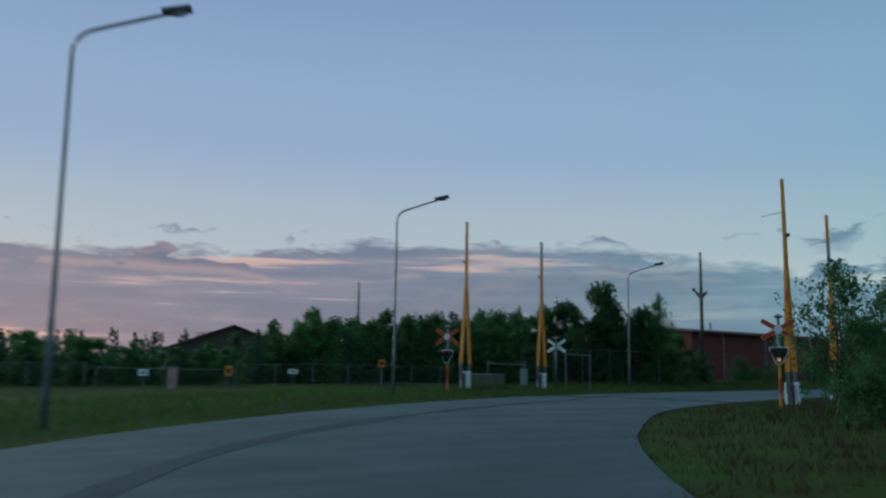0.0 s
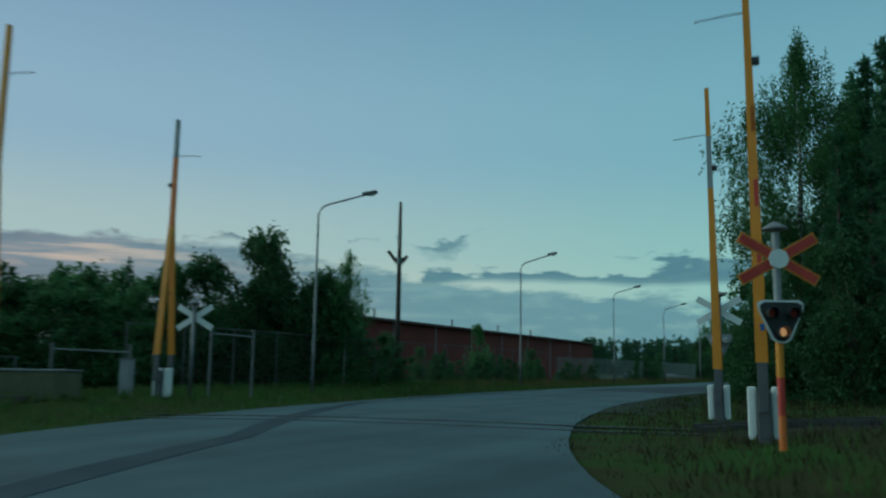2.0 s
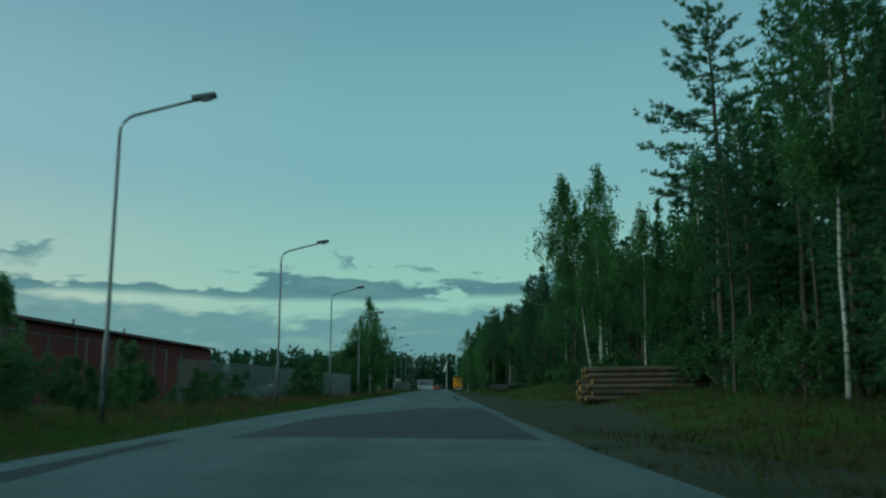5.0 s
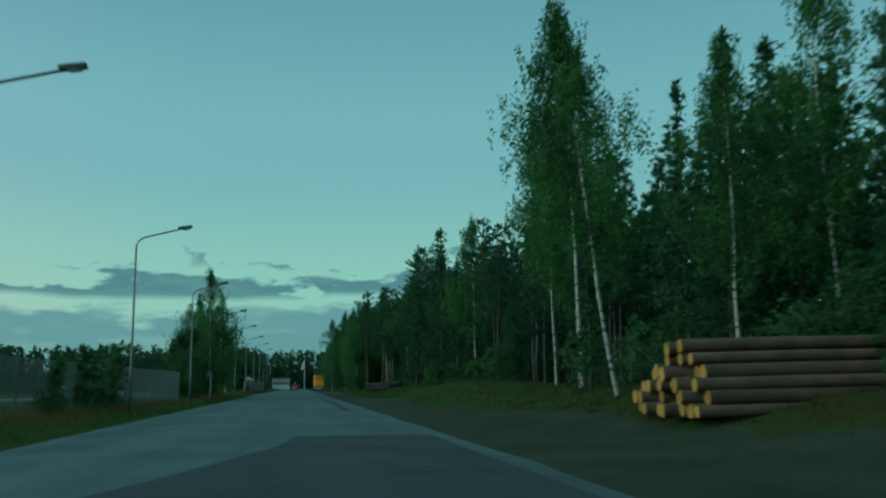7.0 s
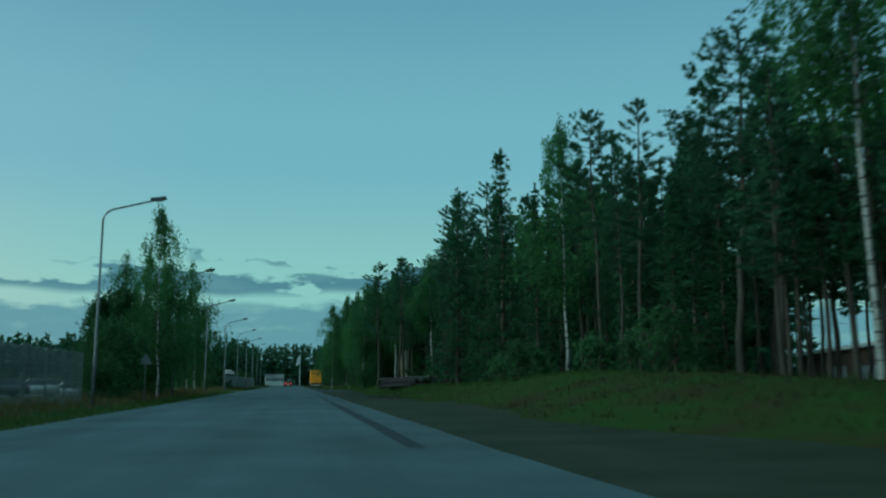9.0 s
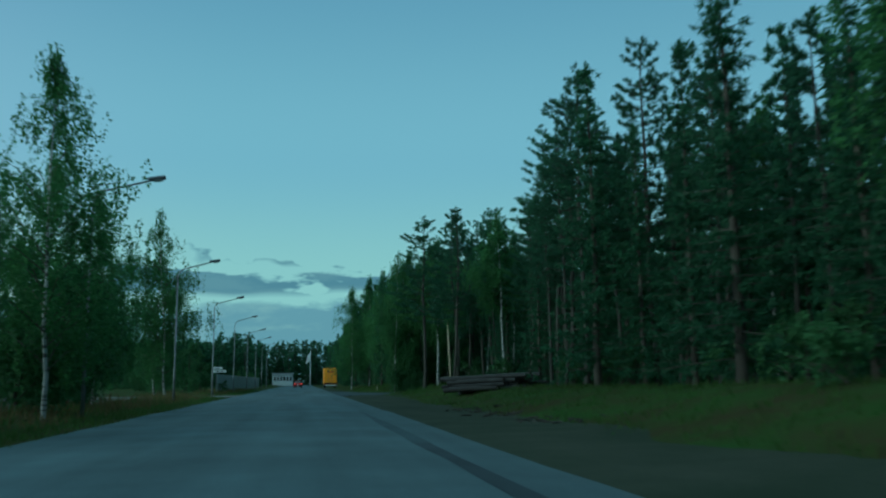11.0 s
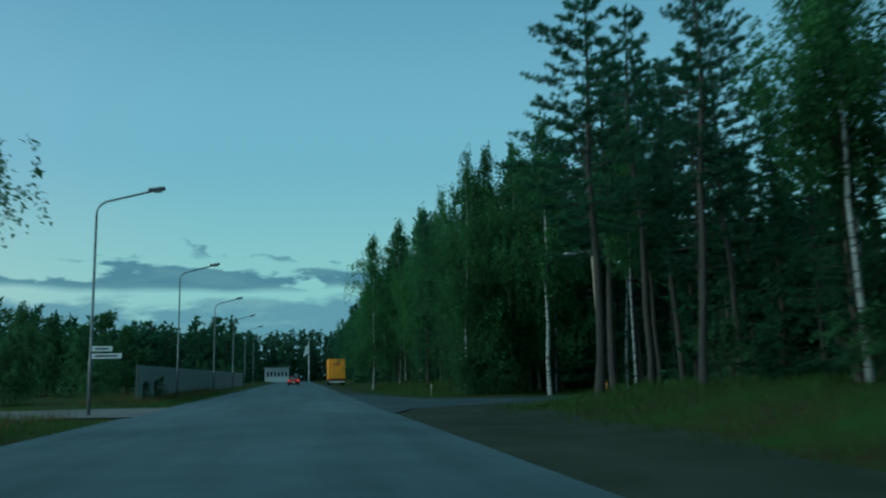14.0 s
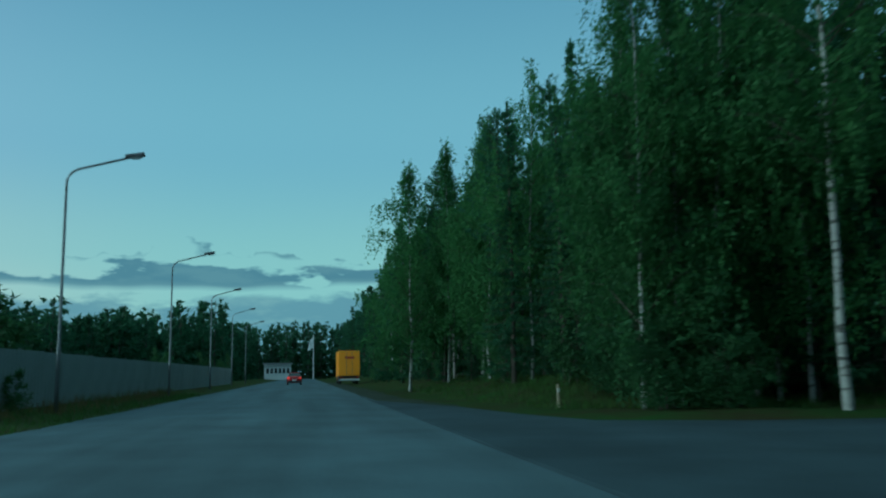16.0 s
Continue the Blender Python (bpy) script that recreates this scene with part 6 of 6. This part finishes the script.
def truck():
    top = thing("box_truck", pose(-20.05, 305.4, 0.03), "parked truck with a tall amber box body", "truck")
    bm = bmesh.new()
    box(bm, -1.275, 1.275, 0, 8.4, 1.0, 4.0, 0.03)
    part("box_body", bm, M_TRUCK, top)
    for s in (-1, 1):
        bm = bmesh.new()
        box(bm, min(s * 0.02, s * 1.2), max(s * 0.02, s * 1.2), -0.03, -0.002, 1.08, 3.92, 0.008)
        door = part("rear_door", bm, M_TRUCK, top)
        bm = bmesh.new()
        tube(bm, [(s * 0.35, -0.05, 1.1), (s * 0.35, -0.05, 3.9)], 0.02, 6)
        part("lock_bar", bm, M_GALV, door)
    bm = bmesh.new()
    box(bm, -0.55, 0.6, -0.04, -0.032, 3.05, 3.3)
    part("lettering_bar", bm, M_RED, top, "red bar of lettering")
    bm = bmesh.new()
    box(bm, -1.2, 1.2, 0.1, 8.3, 0.72, 0.98)
    part("chassis", bm, M_BLACK, top)
    bm = bmesh.new()
    box(bm, -1.2, 1.2, 0.05, 0.17, 0.45, 0.62, 0.02)
    part("rear_bumper", bm, M_WHITE, top, "pale rear bumper bar")
    for s in (-1, 1):
        bm = bmesh.new()
        box(bm, s * 1.0 - 0.16, s * 1.0 + 0.16, 0.0, 0.08, 0.74, 0.9, 0.01)
        part("tail_light", bm, M_RED, top)
        for y in (2.0, 3.3, 9.4):
            wheel(top, s * 1.05, y, 0.5, 0.3)
    bm = bmesh.new()
    box(bm, -1.2, 1.2, 8.6, 10.6, 0.6, 3.2, 0.12)
    part("cab", bm, M_TRUCK, top)
    return top


truck()


def car(m, paint, label, lit=False):
    """Hatchback; its tail looks to -y."""
    top = thing("car", m, label, "car", "cars")
    sections = [(-2.05, 0.42, 0.80, 0.80, 0.74), (-1.95, 0.28, 0.98, 0.86, 0.80), (-1.0, 0.24, 0.98, 0.89, 0.84), (0.8, 0.24, 0.96, 0.89, 0.84), (1.75, 0.28, 0.80, 0.84, 0.76), (2.05, 0.4, 0.62, 0.74, 0.66)]
    bm = bmesh.new()
    rings = []
    for y, z0, z1, w0, w1 in sections:
        rings.append([bm.verts.new(v) for v in ((-w0, y, z0), (-w0 * 1.02, y, (z0 + z1) / 2), (-w1, y, z1), (0, y, z1 + 0.03), (w1, y, z1), (w0 * 1.02, y, (z0 + z1) / 2), (w0, y, z0), (0, y, z0 - 0.02))])
    for a, b in zip(rings, rings[1:]):
        for k in range(8):
            bm.faces.new((a[k], a[(k + 1) % 8], b[(k + 1) % 8], b[k]))
    bm.faces.new(rings[0])
    bm.faces.new(rings[-1][::-1])
    bmesh.ops.recalc_face_normals(bm, faces=bm.faces[:])
    part("body", bm, paint, top, smooth=True)
    bm = bmesh.new()
    cab = [[bm.verts.new(v) for v in ((-w, y, z), (w, y, z))] for y, z, w in ((-1.95, 0.96, 0.78), (-1.55, 1.42, 0.6), (0.1, 1.46, 0.6), (0.95, 0.95, 0.76))]
    for a, b in zip(cab, cab[1:]):
        bm.faces.new((a[0], a[1], b[1], b[0]))
    for s in (0, 1):
        bm.faces.new([c[s] for c in cab])
    bm.faces.new((cab[0][0], cab[-1][0], cab[-1][1], cab[0][1]))
    bmesh.ops.recalc_face_normals(bm, faces=bm.faces[:])
    part("cabin_glass", bm, M_CARGLASS, top)
    bm = bmesh.new()
    box(bm, -0.6, 0.6, -1.56, 0.12, 1.43, 1.49, 0.02)
    part("roof", bm, paint, top)
    for s in (-1, 1):
        bm = bmesh.new()
        box(bm, s * 0.68 - 0.14, s * 0.68 + 0.14, -2.05, -1.93, 0.72, 0.9, 0.02)
        part("tail_light", bm, M_TAIL if lit else M_RED, top)
        wheel(top, s * 0.78, -1.3)
        wheel(top, s * 0.78, 1.3)
    bm = bmesh.new()
    box(bm, -0.25, 0.25, -2.07, -2.045, 0.52, 0.63)
    part("number_plate", bm, M_WHITE, top)
    bm = bmesh.new()
    box(bm, -0.82, 0.82, -2.12, -1.95, 0.3, 0.5, 0.03)
    part("bumper", bm, M_BLACK, top)
    return top


car(pose(-26.6, 306.0, 0.06), M_CARRED, "red hatchback with lit tail lamps on the road", True)
for x, y, turn, paint, label in (
    (-45.6, 180.5, 118, M_CARLIGHT, "silver car parked in the yard behind a mesh fence"),
    (-46.6, 174.2, 112, M_CARLIGHT, "pale car parked in the yard behind a mesh fence"),
    (-47.2, 168.0, 115, M_CARDARK, "dark car parked in the yard behind a mesh fence"),
    (-43.5, 141.0, 120, M_CARDARK, "dark car parked close behind a mesh fence"),
):
    car(pose(x, y, height(x, y), 0, 0, turn), paint, label)


# ---- log piles ----
def log_pile(x, y, length, rows, r, turn, barks, ends, label, seed, mess=0.0, skew=0.0, settle=1.0):
    g = np.random.default_rng(seed)
    c, q = math.cos(radians(turn)), math.sin(radians(turn))
    z, far = height(x, y), height(x + length * c, y + length * q)
    top = thing("log_pile", pose(x, y, z + 0.04, 0, -math.degrees(math.atan2(far - z, length)) * settle, turn), label, "log pile", "log piles")
    level = 0.12
    for n in range(2):
        bm = bmesh.new()
        tube(bm, [(length * (0.25 + 0.5 * n), -r * rows[0] - 0.1, 0.06), (length * (0.25 + 0.5 * n), r * rows[0] + 0.1, 0.06)], 0.08, 8)
        part("bearer", bm, barks, top)
    for k, count in enumerate(rows):
        for i in range(count):
            rr = r * g.uniform(0.8, 1.12)
            yy = (i - (count - 1) / 2) * 2 * r + g.normal(0, r * 0.16) + skew * (count - rows[0] + k) * r
            zz = level + r + g.normal(0, r * 0.14)
            a, b = g.normal(0, 0.10 + mess), length + g.normal(0, 0.15 + mess)
            sag = g.normal(0, 0.02)
            bm = bmesh.new()
            tube(bm, [(a, yy, zz), ((a + b) / 2, yy + g.normal(0, 0.03 + mess * 0.1), zz + sag), (b, yy + g.normal(0, 0.03 + mess * 0.2), zz)], [rr, rr * 0.96, rr * 0.9], 12, caps=False)
            log = part("log", bm, barks, top, smooth=True)
            for e, q in ((a - 0.003, rr), (b + 0.003, rr * 0.9)):
                bm = bmesh.new()
                tube(bm, [(e, yy, zz), (e + (0.012 if e < b / 2 else -0.012), yy, zz)], q * 0.985, 12)
                part("sawn_end", bm, ends, log)
        level += r * 1.74
    return top


log_pile(-17.7, 89.6, 5.4, (15, 13, 10, 8, 6, 3), 0.155, -4, M_LOGBARK, M_LOGEND, "stack of pine logs with pale orange sawn ends", 3, 0.17, 1.0, 0.1)
log_pile(-16.8, 178.9, 4.8, (9, 8, 7, 5), 0.125, -48, M_OLDLOG, M_OLDEND, "untidy stack of weathered grey logs in the grass", 4, 0.45, 0.0, 0.35)

# ---- small roadside things ----
def marker_peg(x, y, mat, label):
    top = thing("marker_peg", pose(x, y, height(x, y), 0, 0, 5), label, "marker post", "marker posts")
    bm = bmesh.new()
    box(bm, -0.035, 0.035, -0.03, 0.03, -0.2, 0.8, 0.008)
    part("peg", bm, mat, top)
    bm = bmesh.new()
    box(bm, -0.037, 0.037, -0.036, -0.031, 0.55, 0.66)
    part("reflector", bm, M_WHITE, top)


marker_peg(-17.2, 228.5, M_PALEPOLE, "short pale wooden marker post in the grass")
marker_peg(-11.0, 212.4, M_YELLOW, "short yellow marker post in the grass")
dsign = thing("direction_sign", pose(-33.8, 207.3, 0), "two small white direction boards on the lamp pole", "sign")
for z0, w0 in ((2.18, 1.1), (2.46, 0.75)):
    bm = bmesh.new()
    box(bm, 0.09, 0.09 + w0, -0.03, 0.0, z0, z0 + 0.2, 0.006)
    b = part("board", bm, M_WHITE, dsign)
    bm = bmesh.new()
    box(bm, 0.2, w0 - 0.05, -0.036, -0.031, z0 + 0.07, z0 + 0.13)
    part("lettering_bar", bm, M_BLACK, b)
tsign = thing("triangle_sign", pose(-33.4, 147.5, height(-33.4, 147.5)), "grey back of a triangular road sign on a post", "sign")
bm = bmesh.new()
tube(bm, [(0, 0, -0.2), (0, 0, 2.6)], 0.03, 8)
part("post", bm, M_GALV, tsign)
bm = bmesh.new()
tube(bm, [(0, -0.04, 2.25), (0, -0.055, 2.25)], 0.40, 3)
bmesh.ops.rotate(bm, cent=(0, 0, 2.25), matrix=Matrix.Rotation(radians(90), 3, "Y"), verts=bm.verts)
part("board", bm, M_GALV, tsign)

# ---- sticks on the verge ----
def sticks():
    g = np.random.default_rng(12)
    bm = bmesh.new()
    for _ in range(60):
        y = g.uniform(150, 166)
        x = -18.9 + g.normal(0, 0.6)
        z = height(x, y) + 0.05
        a, ln = g.uniform(0, 2 * np.pi), g.uniform(0.12, 0.5)
        d = Vector((math.cos(a), math.sin(a), g.normal(0, 0.06))) * ln / 2
        c = Vector((x, y, z))
        tube(bm, [c - d, c + d * 0.2 + Vector((0, 0, 0.02)), c + d], [0.03, 0.025, 0.012], 5)
    return tagged(part("fallen_sticks", bm, M_OLDEND), "broken sticks and bark strewn on the verge", "sticks", kind="stuff")


sticks()

# ---- grass ----
def grass(name, spots, seed, tall, label, mat):
    g = np.random.default_rng(seed)
    n = len(spots)
    base = np.array(spots)
    a = g.uniform(0, 2 * np.pi, n)
    h = tall * g.uniform(0.4, 1.25, n) * base[:, 3]
    lean = g.normal(0, 0.35, (n, 2)) * h[:, None]
    w = 0.010 + 0.014 * g.random(n)
    s = np.c_[np.cos(a) * w, np.sin(a) * w, 0 * a]
    b = base[:, :3] - [0, 0, 0.03]
    v = np.stack([b - s, b + s, b + np.c_[lean, h]], 1).reshape(-1, 3)
    ob = new(name, mesh_np(name, v, np.arange(3 * n).reshape(-1, 3), mat))
    tagged(ob, label, "grass", kind="stuff")


random.seed(5)
spots = []
withered, seeded = [], []


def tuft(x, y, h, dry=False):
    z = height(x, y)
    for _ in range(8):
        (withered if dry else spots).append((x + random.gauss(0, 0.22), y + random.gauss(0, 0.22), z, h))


for y in np.arange(58, 262, 0.24):
    e = edge_x(y, ROAD_L)
    if not 203 < y < 216:
        for k in range(5):
            o = random.uniform(0.1, 4.3)
            kept = len(spots)
            tuft(e - o, y + random.uniform(-0.2, 0.2), 0.55 + 0.12 * o)
            if o > 1.5 and random.random() < 0.6:
                seeded.extend(spots[kept:])
                del spots[kept:]
    e = edge_x(y, ROAD_R)
    if not 203 < y < 232:
        for k in range(5):
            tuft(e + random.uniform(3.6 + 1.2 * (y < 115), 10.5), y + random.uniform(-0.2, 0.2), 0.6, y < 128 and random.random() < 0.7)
for _ in range(2600):
    x, y = random.uniform(-20, -2), random.uniform(195, 240)
    near = float(np.interp(x, [-21.0, -19.0, -16.0, -8.0, 30.0], [203.8, 205.8, 208.8, 213.4, 215.4]))
    far = float(np.interp(x, [-20.0, -17.0, -13.0, -8.0, 30.0], [231.0, 226.0, 223.4, 223.8, 225.6]))
    if (y < near or y > far) and x > -19.6 + 0.12 * abs(y - 214):
        tuft(x, y, 0.9)
for i in range(20, N_ROAD):
    for edge, s, wide in ((ROAD_L, -1, 6.5), (ROAD_R, 1, 9.0)):
        if edge[i, 1] > 68:
            continue
        t = edge[min(i + 1, N_ROAD - 1)] - edge[i - 1]
        t = t / np.hypot(*t)
        for k in range(70):
            o, u = random.uniform(0.05, wide), random.uniform(-1, 1)
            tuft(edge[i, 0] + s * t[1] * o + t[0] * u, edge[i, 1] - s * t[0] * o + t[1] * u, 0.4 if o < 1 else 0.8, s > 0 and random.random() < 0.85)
grass("verge_grass", spots, 3, 0.40, "rough tall grass on the verges", M_GRASS)
grass("seed_grass", seeded, 9, 0.5, "tall brownish seeding grass along the road", M_SEEDGRASS)
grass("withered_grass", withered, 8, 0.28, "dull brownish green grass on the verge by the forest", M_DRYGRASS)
